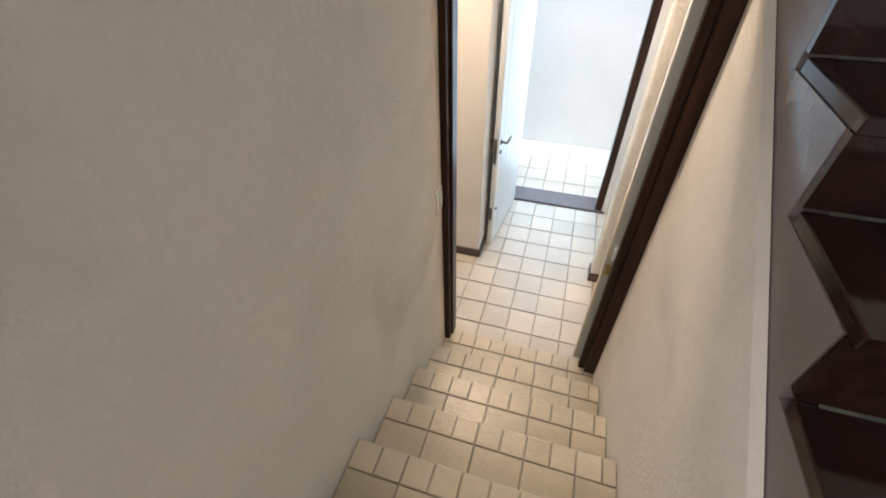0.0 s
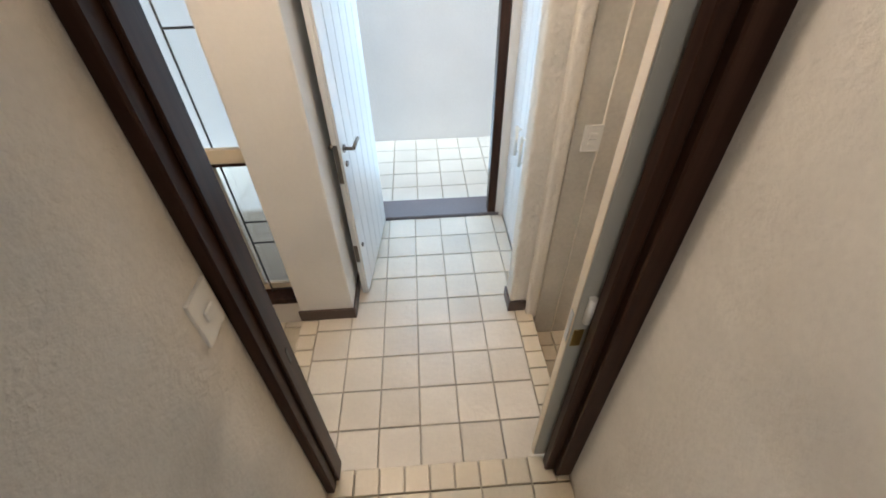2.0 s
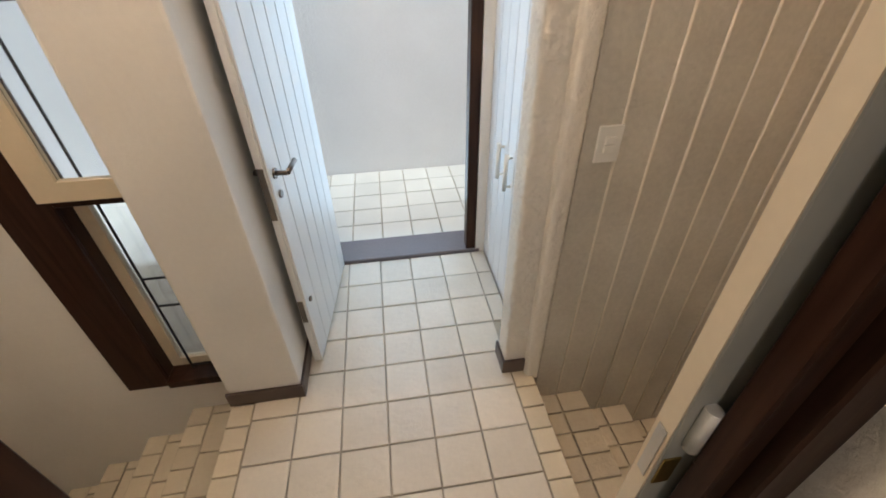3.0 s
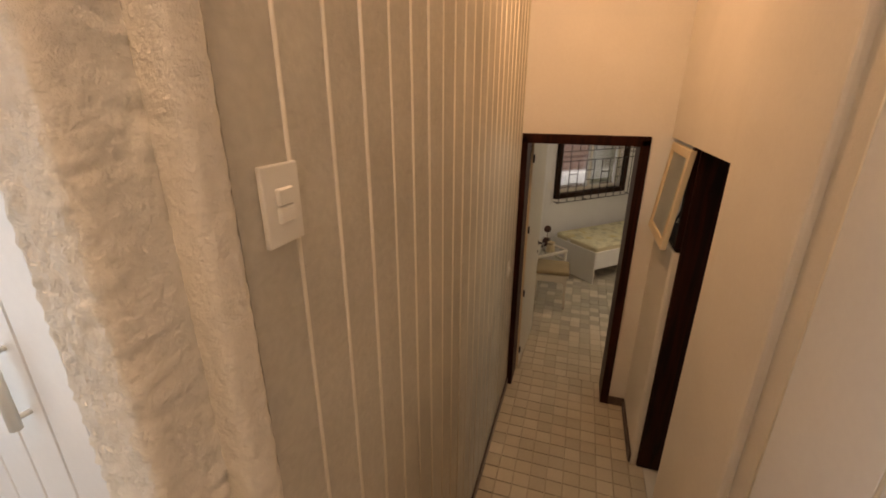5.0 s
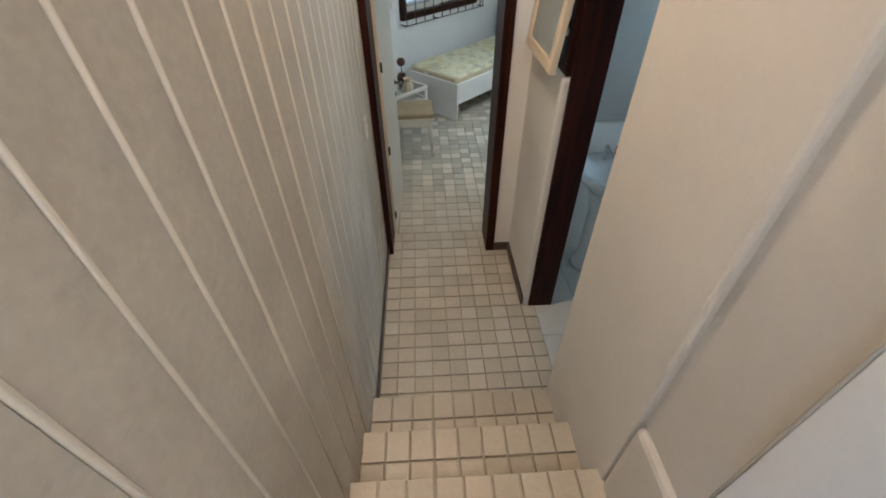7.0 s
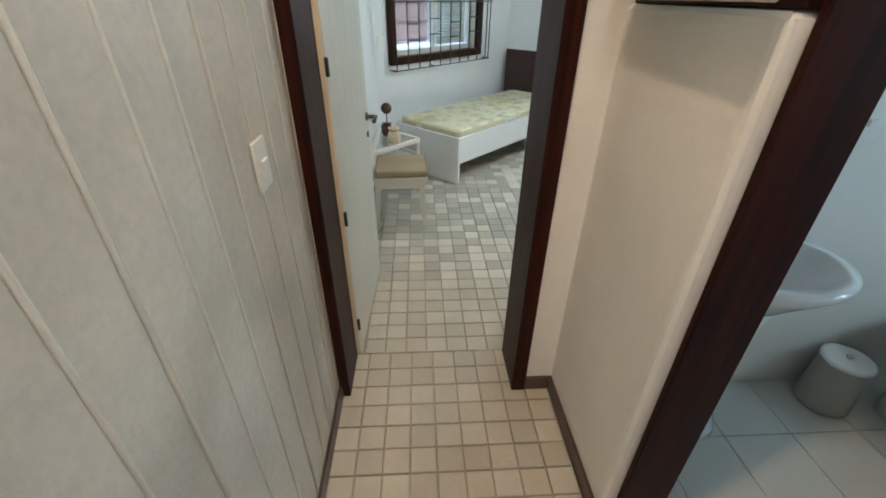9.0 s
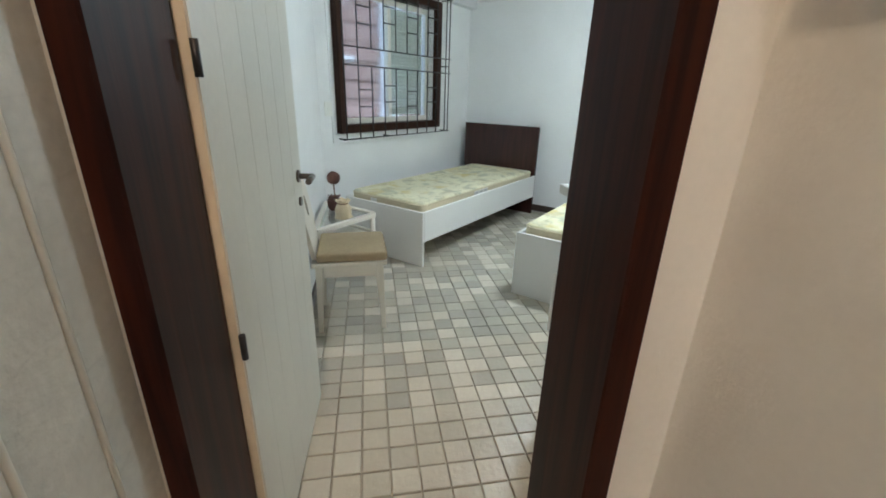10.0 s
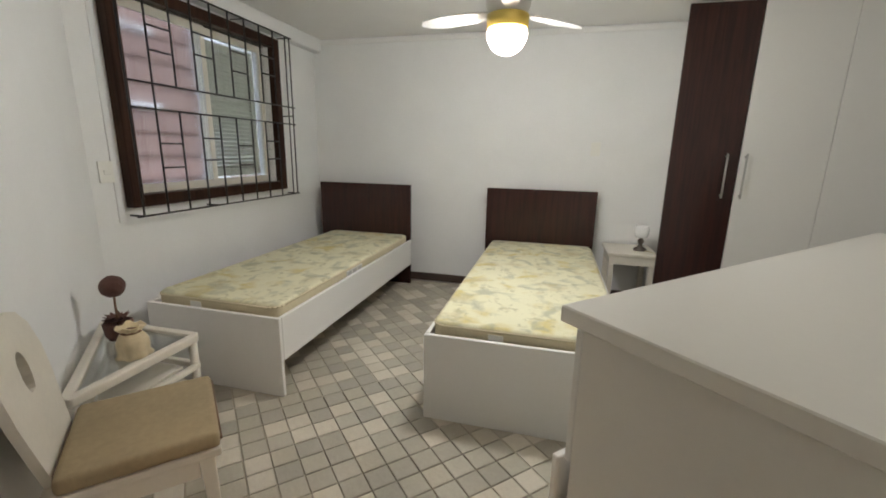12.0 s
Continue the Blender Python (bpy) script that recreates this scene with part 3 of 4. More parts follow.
part("handle", rods(((0.05, 0.0, 0.94), (0.05, -0.05, 0.94), 0.009), ((0.05, -0.05, 0.94), (0.145, -0.052, 0.945), 0.009), ((0.05, -0.002, 0.86), (0.05, -0.012, 0.86), 0.015), ((0.05, -0.002, 0.94), (0.05, -0.01, 0.94), 0.02), ((0.05, -0.002, 0.35), (0.05, -0.012, 0.35), 0.012)), "old_metal", leaf, "worn metal lever handle")
part("handle", rods(((0.05, 0.034, 0.94), (0.05, 0.06, 0.94), 0.009), ((0.05, 0.06, 0.94), (0.14, 0.062, 0.94), 0.009)), "old_metal", leaf, "worn metal lever handle")
leaf.matrix_world = pose(-0.318, 1.145, 0.015, 0, 0, 84)

# sliding door drawn back beside the lower stairs
slide = tagged(new("door_sliding"), "pale sliding door with board grooves, drawn back from the stair doorway", "door", kind="structure")
# Grey here holds the stair side's shade; the landing boards stay white.
part("edge_frame", boxes((0.422, 1.1, 0.066, 0.09, 0.2, 2.34), bevel=0.003), "door_shade_louvre", slide)
for a, b in ((0.422, 0.83), (0.83, 1.1)):
    part("board", boxes((a + 0.003, b - 0.003, 0.09, 0.098, 0.203, 2.337), bevel=0.003), "door_white", slide)
for x in (0.83, 1.1):
    part("bead", rods(((x, 0.096, 0.2), (x, 0.096, 2.34), 0.0035)), "pale_bead", slide)
part("lock_plate", boxes((0.428, 0.456, 0.063, 0.0659, 0.92, 0.99), bevel=0.001), "brass", slide, "small brass lock plate")
# Cream strip that paints the light falling on the door's edge.
part("edge_strip", boxes((0.4195, 0.4218, 0.067, 0.098, 0.2, 2.34)), "sash", slide, "door edge with its light put into a cream colour")
part("lock_edge", boxes((0.4175, 0.4194, 0.072, 0.09, 0.93, 1.05)), "steel", slide, "metal latch plate in the door edge")
part("pull", rods(((0.45, 0.058, 1.03), (0.45, 0.058, 1.12), 0.011), seg=14), "plastic", slide, "white round pull")

# bedroom door leaf against the wall
bl = tagged(new("door_bedroom"), "pale painted bedroom door standing open against the wall", "door", kind="structure")
part("leaf", boxes((0, 0.74, 0, 0.035, 0.01, 2.02), bevel=0.002), "lacquer", bl)
for i in range(6):
    part("board", boxes((0.0006 + i * 0.123, 0.1228 + i * 0.123, -0.003, -0.0002, 0.012, 2.018), bevel=0.0006), "door_aged", bl)
part("hinge_edge", boxes((-0.002, 0.0, 0.002, 0.033, 0.01, 2.02)), "sash", bl, "bare cream hinge edge")
for z in (0.2, 0.76, 1.33, 1.9):
    part("hinge", rods(((-0.008, -0.008, z - 0.03), (-0.008, -0.008, z + 0.03), 0.007), seg=10), "iron", bl, "small dark hinge")
part("handle", rods(((0.68, 0, 1.0), (0.68, -0.055, 1.0), 0.01), ((0.68, -0.055, 1.0), (0.58, -0.058, 1.0), 0.01), ((0.68, 0.002, 1.0), (0.68, -0.01, 1.0), 0.022), ((0.68, 0.002, 0.91), (0.68, -0.01, 0.91), 0.016)), "old_metal", bl, "worn dark lever handle")
bl.matrix_world = pose(3.56, 0.868, LF, 0, 0, -3)

# closet at the landing
cl = tagged(new("closet_doors"), "white boarded closet doors with long pulls", "closet", kind="structure")
for i in range(7):
    y = 1.085 + i * 0.114
    part("board", boxes((0.627, 0.645, y + 0.002, y + 0.112, 0.01, 2.3), bevel=0.003), "door_white", cl)
for y in (1.47, 1.6):
    part("pull", rods(((0.6, y, 0.65), (0.6, y, 0.83), 0.011), ((0.6, y, 0.67), (0.63, y, 0.67), 0.006), ((0.6, y, 0.81), (0.63, y, 0.81), 0.006)), "plastic", cl, "white tube pull")
structure("wall_closet_back", boxes((0.66, 0.8, 1.115, 1.884, -0.2, LC), (0.627, 0.659, 1.085, 1.884, 2.31, LC)), "plaster_fine", "wall round the closet", "wall")

# boarding beside the lower stairs
pan = tagged(new("wall_boarding"), "vertical painted boards beside the lower stairs", "panelling", kind="structure")
bx = 0.656
k = 0
while bx < 3.3:
    w = min(0.1215, 3.302 - bx)
    part("board", boxes((bx + 0.0058, bx + w - 0.0048, PY + 0.002 * ((k * 7) % 3 - 1) * 0.5, PY + 0.03, LF, LC - 0.002), bevel=0.001), "panel", pan)
    part("bead", moved(lathe([(0.005, LF), (0.005, LC - 0.003)], 10), pose(bx + w + 0.0005, PY + 0.001, 0)), "pale_bead", pan)
    bx += w
    k += 1


# ---- windows ----
def grille(parent, name, segs, material="iron", r=0.005):
    for a, b in segs:
        part(name, rods((a, b, r), seg=6), material, parent)


tw = tagged(new("window_tall"), "tall stair window with dark brown frame, cream sashes and thin iron bars", "window", kind="structure")
part("frame", boxes((-1.15, -0.975, WY - 0.015, WY - 0.001, 0.01, 2.2), (-1.028, -0.975, WY, WY + 0.1, 0.01, 2.2), (-0.975, -0.45, WY - 0.03, WY + 0.1, 0.01, 0.055), (-0.975, -0.45, WY - 0.015, WY + 0.08, 0.93, 0.97), (-0.975, -0.45, WY - 0.015, WY + 0.1, 2.16, 2.2), bevel=0.003), "brown", tw)
part("sash", boxes((-0.975, -0.93, WY + 0.06, WY + 0.09, 0.055, 0.93), (-0.93, -0.45, WY + 0.06, WY + 0.09, 0.055, 0.1)), "sash", tw)
up = part("sash", boxes((-0.985, -0.9, WY - 0.045, WY - 0.016, 0.965, 2.16), (-0.9, -0.45, WY - 0.045, WY - 0.016, 0.965, 1.03)), "sash", tw)
part("pane", boxes((-0.93, -0.45, WY + 0.072, WY + 0.078, 0.1, 0.93)), "glass", tw).visible_shadow = False
part("pane", boxes((-0.9, -0.45, WY - 0.033, WY - 0.028, 1.03, 2.16)), "glass", tw).visible_shadow = False
yy = WY + 0.035
grille(tw, "bar", [((-0.88, yy, 0.06), (-0.88, yy, 2.15)), ((-0.73, yy, 0.06), (-0.73, yy, 2.15)), ((-0.88, yy, 0.58), (-0.73, yy, 0.58)), ((-0.88, yy, 0.44), (-0.73, yy, 0.44)), ((-0.88, yy, 1.49), (-0.73, yy, 1.49)), ((-0.88, yy, 0.08), (-0.73, yy, 0.08))])

# bedroom window, in the bedroom's axes
bw = tagged(new("window_bedroom"), "bedroom window with dark brown frame and black iron security grille", "window", kind="structure")
o = 0.07
part("window_frame", boxes((W0 - o, W0, WV - 0.06, WV + 0.1, WZ0 - o, WZ1 + o), (W1, W1 + o, WV - 0.06, WV + 0.1, WZ0 - o, WZ1 + o), (W0, W1, WV - 0.06, WV + 0.1, WZ0 - o, WZ0), (W0, W1, WV - 0.06, WV + 0.1, WZ1, WZ1 + o), bevel=0.004), "brown", bw)
for a, b, dv in ((W0 + 0.002, (W0 + W1) / 2 + 0.02, 0.03), ((W0 + W1) / 2 - 0.02, W1 - 0.002, 0.06)):
    s = part("sash", boxes((a, a + 0.04, WV + dv, WV + dv + 0.025, WZ0, WZ1), (b - 0.04, b, WV + dv, WV + dv + 0.025, WZ0, WZ1), (a + 0.04, b - 0.04, WV + dv, WV + dv + 0.025, WZ0, WZ0 + 0.05), (a + 0.04, b - 0.04, WV + dv, WV + dv + 0.025, WZ1 - 0.05, WZ1)), "sash_pale", bw)
    part("pane", boxes((a + 0.04, b - 0.04, WV + dv + 0.01, WV + dv + 0.015, WZ0 + 0.05, WZ1 - 0.05)), "glass", bw).visible_shadow = False
gv = WV - 0.11
G0, G1, GZ0, GZ1 = W0 - 0.1, W1 + 0.17, WZ0 - 0.115, WZ1 + 0.1
zm = (GZ0 + GZ1) / 2 + 0.02
segs = [((G0, gv, GZ0), (G1, gv, GZ0)), ((G0, gv, GZ1), (G1, gv, GZ1)), ((G0 + 0.04, gv, GZ0), (G0 + 0.04, gv, GZ1)), ((G1 - 0.03, gv, GZ0), (G1 - 0.03, gv, GZ1)), ((G1 - 0.09, gv, GZ0), (G1 - 0.09, gv, GZ1)), ((G0 + 0.04, gv, zm + 0.07), (G1, gv, zm + 0.07)), ((G0 + 0.04, gv, zm - 0.07), (G1, gv, zm - 0.07))]
n = 9
for i in range(1, n):
    u = G0 + 0.04 + (G1 - G0 - 0.13) * i / n
    if i == 1:
        segs += [((u, gv, GZ0), (u, gv, GZ1))]
    else:
        segs += [((u, gv, zm + 0.07), (u, gv, GZ1)), ((u, gv, GZ0), (u, gv, zm - 0.07))]
for i in range(0, n - 1, 2):
    u0, u1 = G0 + 0.04 + (G1 - G0 - 0.13) * (i + 1) / n, G0 + 0.04 + (G1 - G0 - 0.13) * (i + 2) / n
    for z in (zm + 0.25, zm + 0.38, zm - 0.26, zm - 0.4):
        segs.append(((u0, gv, z + 0.02 * (i % 4)), (u1, gv, z + 0.02 * (i % 4))))
grille(bw, "bar", segs, r=0.006)
for u, z in ((G0 + 0.04, GZ0), (G1 - 0.03, GZ0), (G0 + 0.04, GZ1), (G1 - 0.03, GZ1), (G1 - 0.03, zm), (G0 + 0.6, GZ0), (G0 + 1.0, GZ1)):
    part("bracket", rods(((u, gv, z), (u, WV + 0.02, z), 0.006), seg=6), "iron", bw)
part("window_trim", boxes((W0 - 0.125, W0 - 0.1, WV - 0.008, WV + 0.001, WZ0 - 0.15, WZ1 + 0.1), (W0 - 0.1, W1 + 0.2, WV - 0.008, WV + 0.001, WZ0 - 0.15, WZ0 - 0.1)), "white_wall", bw)
sh0, sh1 = (W0 + W1) / 2 + 0.04, W1 - 0.06
shut = part("shutter", boxes((sh0, sh0 + 0.05, WV + 0.115, WV + 0.145, WZ0 + 0.06, WZ1 - 0.06), (sh1 - 0.05, sh1, WV + 0.115, WV + 0.145, WZ0 + 0.06, WZ1 - 0.06), (sh0 + 0.05, sh1 - 0.05, WV + 0.115, WV + 0.145, WZ1 - 0.12, WZ1 - 0.06), (sh0 + 0.05, sh1 - 0.05, WV + 0.115, WV + 0.145, WZ0 + 0.06, WZ0 + 0.12), bevel=0.003), "shutter", bw, "grey-green louvred shutter")
zs = WZ0 + 0.13
while zs < WZ1 - 0.13:
    part("slat", moved(boxes((sh0 + 0.051, sh1 - 0.051, -0.018, 0.018, -0.003, 0.003)), pose(0, WV + 0.13, zs, -38)), "shutter", shut)
    zs += 0.03
for ob in (bw,):
    ob.matrix_world = TURN

# hall window sash, propped open at the foot
hs = tagged(new("window_hall"), "small cream awning sash with frosted glass, tilted open into the hall", "window", kind="structure")
part("sash", boxes((0, 0.05, -0.03, 0, -0.55, 0), (0.46, 0.51, -0.03, 0, -0.55, 0), (0.05, 0.46, -0.03, 0, -0.05, 0), (0.05, 0.46, -0.03, 0, -0.55, -0.5), bevel=0.003), "sash", hs)
part("pane", boxes((0.05, 0.46, -0.018, -0.012, -0.5, -0.05)), "frosted", hs)
hs.matrix_world = pose(2.725, -0.012, 0.985, 6, 0, 0)
part("stay", rods(((0.06, -0.03, -0.45), (0.06, -0.09, -0.2), 0.006)), "iron", hs)
structure("sill_hall", boxes((2.735, 3.318, -0.215, -0.035, 0.426, 0.45), bevel=0.004), "red_brown", "dark wooden sill of the small hall window", "window sill")


# ---- bedroom things ----
def bed(label, m, w, head, l=2.05):
    t = thing("single_bed", label, "bed", m, "single beds")
    part("footboard", boxes((0, 0.022, 0, w, 0, 0.44), bevel=0.003), "white_mdf", t)
    part("headboard", boxes((l, l + 0.03, 0.01, head, 0.0, 0.965), bevel=0.003), "laminate", t, "dark brown headboard")
    for y in (0.0, w - 0.022):
        part("side_rail", boxes((0.023, l - 0.001, y, y + 0.022, 0.2, 0.44), bevel=0.003), "white_mdf", t)
    for i in range(6):
        part("slat", boxes((0.15 + i * 0.33, 0.24 + i * 0.33, 0.023, w - 0.023, 0.3, 0.32)), "lacquer", t)


B1, B2 = uv(3.9, 4.185, LF), uv(3.945, 2.515, LF)
bed("narrow white single bed with dark brown headboard by the window", B1, 0.84, 0.955)
bed("white single bed with dark brown headboard near the wardrobe", B2, 0.92, 0.96)


def mattress(label, m, w):
    """A soft block with rounded plan corners, a slight crown and a dip here and there."""
    r, l = 0.06, 2.03
    plan = []
    for cx, cy, a0 in ((l - r, w - r, 0), (0.035 + r, w - r, 90), (0.035 + r, 0.03 + r, 180), (l - r, 0.03 + r, 270)):
        plan += [(cx + r * math.cos(radians(a0 + q)), cy + r * math.sin(radians(a0 + q))) for q in (0, 22, 45, 68, 90)]
    bm = prism(plan, 0.321, 0.495)
    top = max(bm.faces, key=lambda f: f.calc_center_median().z)
    bmesh.ops.bevel(bm, geom=list(top.edges), offset=0.022, segments=3, affect="EDGES", profile=0.6)
    for f in bm.faces:
        f.smooth = len(f.verts) < 6
    t = thing("mattress", label, "mattress", m, "floral mattresses")
    body = part("cover", bm, "floral", t)
    body.data.materials.append(M["mattress_side"])
    for f in body.data.polygons:
        if abs(f.normal.z) < 0.5:
            f.material_index = 1
    edge = bmesh.new()
    for z in (0.478, 0.335):
        for a, b in zip(plan, plan[1:] + plan[:1]):
            rod(edge, (*a, z), (*b, z), 0.0045, 6)
    part("piping", edge, "mattress_side", t)
    part("maker_label", boxes((0.031, 0.0335, w * 0.62, w * 0.62 + 0.07, 0.42, 0.465)), "plastic", t, "small white sewn label")
    tag = part("maker_label", boxes((0.78, 1.02, 0.0265, 0.0295, 0.425, 0.47)), "plastic", t, "white sewn label with grey print")
    for i in range(3):
        part("print", boxes((0.79 + i * 0.08, 0.85 + i * 0.08, 0.0255, 0.0264, 0.433, 0.462)), "steel", tag)


mattress("floral yellow and grey mattress on the bed by the window", B1, 0.81)
mattress("floral yellow and grey mattress on the bed near the wardrobe", B2, 0.89)

# wardrobe against the headboard wall
wd = thing("wardrobe", "tall wardrobe with one dark brown and several white doors", "wardrobe", uv(5.5, 0, LF))
part("body", prism([(0.02, 0.75), (0.6, 0.75), (0.6, 1.96), (0.02, 2.12)], 0.0, 2.25, 0.002), "white_mdf", wd)
v = 2.125
for i, (w, m_) in enumerate(((0.43, "laminate"), (0.5, "white_mdf"), (0.44, "white_mdf"))):
    d = part("door", boxes((0.0, 0.019, v - w + 0.002, v - 0.002, 0.05, 2.24), bevel=0.002), m_, wd, "dark brown wardrobe door" if i == 0 else "")
    hv = v - w + 0.085 if i == 0 else v - 0.03
    if i < 2:
        part("handle", rods(((-0.03, hv, 1.0), (-0.03, hv, 1.3), 0.007), ((-0.03, hv, 1.02), (0, hv, 1.02), 0.006), ((-0.03, hv, 1.28), (0, hv, 1.28), 0.006)), "steel", d, "brushed metal bar handle")
    v -= w

# low chest behind the door wall
ch = thing("chest_of_drawers", "cream melamine chest with a thick top and a drawer slightly open", "chest of drawers")
part("top", boxes((3.56, 4.175, -1.95, -0.12, -0.155, -0.12), bevel=0.003), "cream_mdf", ch)
part("body", boxes((3.565, 4.13, -1.93, -0.14, LF + 0.05, -0.156), bevel=0.002), "cream_mdf", ch)
part("plinth", boxes((3.58, 4.1, -1.9, -0.17, LF, LF + 0.049)), "cream_mdf", ch)
for j, (z0, z1, out) in enumerate(((-0.48, -0.17, 0), (-0.76, -0.49, 0.035), (LF + 0.06, -0.77, 0))):
    for a, b in ((-1.92, -1.04), (-1.02, -0.15)):
        dr = part("drawer", boxes((4.137 + (out if b > -1 else 0), 4.156 + (out if b > -1 else 0), a, b, z0, z1), bevel=0.003), "white_mdf", ch)
        part("pull", rods(((4.178 + out, a + 0.3, (z0 + z1) / 2), (4.178 + out, b - 0.3, (z0 + z1) / 2), 0.006)), "steel", dr)

# nightstand with a small lamp foot
ns = thing("nightstand", "small cream wooden bedside table beside the headboard", "nightstand", uv(5.68, 2.06, LF))
part("tabletop", boxes((0, 0.42, 0, 0.38, 0.49, 0.515), bevel=0.004), "lacquer", ns)
part("apron", boxes((0.02, 0.4, 0.02, 0.36, 0.42, 0.489)), "lacquer", ns)
for x in (0.02, 0.36):
    for y in (0.02, 0.32):
        part("leg", boxes((x, x + 0.04, y, y + 0.04, 0, 0.419), bevel=0.003), "lacquer", ns)
tl = thing("table_lamp", "small table lamp with dark turned foot and white glass shade", "lamp", uv(5.86, 2.17, LF + 0.517))
part("base", lathe([(0.05, 0), (0.05, 0.012), (0.02, 0.03), (0.014, 0.05), (0.026, 0.075), (0.012, 0.1), (0.008, 0.16)]), "old_metal", tl)
part("shade", lathe([(0.014, 0.102), (0.04, 0.108), (0.052, 0.13), (0.056, 0.165), (0.05, 0.2), (0.046, 0.2), (0.052, 0.165), (0.048, 0.132), (0.037, 0.112), (0.014, 0.106)]), "ceramic", tl, "white glass shade")
part("cord", rods(((-0.03, -0.03, 0.006), (-0.13, -0.1, 0.006), 0.004), ((-0.13, -0.1, 0.006), (-0.2, -0.15, 0.008), 0.004)), "mattress_side", tl, "pale lamp cord")

# ceiling fan
fan = thing("ceiling_fan", "white ceiling fan with three blades and a lit opal globe", "ceiling fan", pose(5.34, -0.86, 0))
part("canopy", lathe([(0.06, BC - 0.002), (0.06, BC - 0.03), (0.02, BC - 0.06)]), "white_mdf", fan)
part("rod", rods(((0, 0, BC - 0.06), (0, 0, 0.95), 0.012)), "white_mdf", fan)
part("motor", lathe([(0.03, 0.97), (0.09, 0.95), (0.105, 0.91), (0.105, 0.85), (0.09, 0.815), (0.08, 0.812)]), "white_mdf", fan)
part("ring", lathe([(0.085, 0.814), (0.1, 0.808), (0.098, 0.752), (0.09, 0.75)]), "yellow", fan, "yellow lamp ring")
globe = part("globe", lathe([(0.09, 0.748), (0.097, 0.731), (0.092, 0.7), (0.075, 0.668), (0.048, 0.645), (0.02, 0.635), (0.001, 0.633)]), "bulb", fan, "lit opal glass globe")
globe.visible_shadow = False
for a in (29, 149, 269):
    bm = prism([(0.09, -0.025), (0.18, -0.055), (0.36, -0.068), (0.45, -0.045), (0.49, 0.0), (0.45, 0.045), (0.34, 0.06), (0.18, 0.045), (0.09, 0.025)], -0.004, 0.004, 0.002)
    moved(bm, pose(0, 0, 0.825, 0, 0, a) @ pose(0, 0, 0, 9, 0, 0))
    part("blade", bm, "white_mdf", fan)

# triangular table with glass top
tb = thing("corner_table", "cream wooden corner table with a glass top against the wall", "table")
TA, TB, TC = Vector((5.23, 0.92)), Vector((5.6, 0.56)), Vector((5.95, 0.92))
TH = LF + 0.47


def rail_between(p, q, z, w=0.035, h=0.035):
    d = (q - p)
    bm = boxes((0, d.length, -w / 2, w / 2, -h / 2, h / 2), bevel=0.008, seg=2)
    return moved(bm, pose(p.x, p.y, z, 0, 0, math.degrees(math.atan2(d.y, d.x))))


for p, q in ((TA, TB), (TB, TC), (TC, TA)):
    part("rim", rail_between(p, q, TH), "lacquer", tb)
    part("stretcher", rail_between(p, q, TH - 0.13, 0.025, 0.025), "lacquer", tb)
part("glass_top", prism([(5.28, 0.905), (5.6, 0.6), (5.9, 0.905)], TH + 0.002, TH + 0.009), "glass", tb, "clear glass top")
for p in (TA, TB, TC):
    q = p + (Vector((5.59, 0.8)) - p) * 0.06
    part("leg", rods(((q.x, q.y, LF), (q.x, q.y, TH - 0.01), 0.018), seg=12), "lacquer", tb)
part("shelf", prism([(5.3, 0.895), (5.6, 0.62), (5.88, 0.895)], TH - 0.137, TH - 0.125), "lacquer", tb)

# ornaments on the table
orn = thing("ball_flower", "dark brown dried ball on a stem in a dark pot", "ornament", pose(5.72, 0.835, TH + 0.01))
part("pot", lathe([(0.04, 0), (0.05, 0.02), (0.055, 0.07), (0.048, 0.075), (0.04, 0.06)]), "dark_ball", orn)
part("stem", rods(((0, 0, 0.05), (0.004, 0.0, 0.19), 0.0045)), "stem", orn)
bmb = bmesh.new()
bmesh.ops.create_icosphere(bmb, subdivisions=3, radius=0.046)
for v_ in bmb.verts:
    v_.co *= 1 + 0.05 * noise.noise(v_.co * 60)
part("ball", moved(bmb, pose(0.004, 0, 0.226)), "dark_ball", orn)
for i in range(22):
    a = i * 0.77
    part("leaf", moved(prism([(0, -0.006), (0.03, -0.012), (0.055, 0), (0.03, 0.012), (0, 0.006)], -0.001, 0.001), pose(0, 0, 0.075, 0, -35 + 12 * (i % 3), math.degrees(a))), "dark_ball", orn)
vs = thing("pottery_vase", "small cream pottery vase shaped like a tied sack", "vase", pose(5.5, 0.765, TH + 0.01) @ Matrix.Scale(0.82, 4))
sack = lathe([(0.03, 0.002), (0.066, 0.0), (0.072, 0.008), (0.062, 0.022), (0.066, 0.05), (0.064, 0.08), (0.052, 0.105), (0.038, 0.122), (0.046, 0.14), (0.056, 0.152), (0.05, 0.153), (0.034, 0.124)], 40)
for v_ in sack.verts:
    a = math.atan2(v_.co.y, v_.co.x)
    amp = 0.1 if v_.co.z > 0.13 else 0.07 if v_.co.z < 0.015 else 0.03
    k_ = 1 + amp * math.sin(7 * a) + 0.5 * amp * math.sin(4 * a + 1) + 0.05 * noise.noise(v_.co * 45)
    v_.co.x *= k_
    v_.co.y *= k_
    if v_.co.z > 0.13:
        v_.co.z += 0.006 * math.sin(5 * a)
part("body", sack, "clay", vs)
part("sack_tie", lathe([(0.04, 0.116), (0.043, 0.122), (0.04, 0.129)]), "stem", vs)

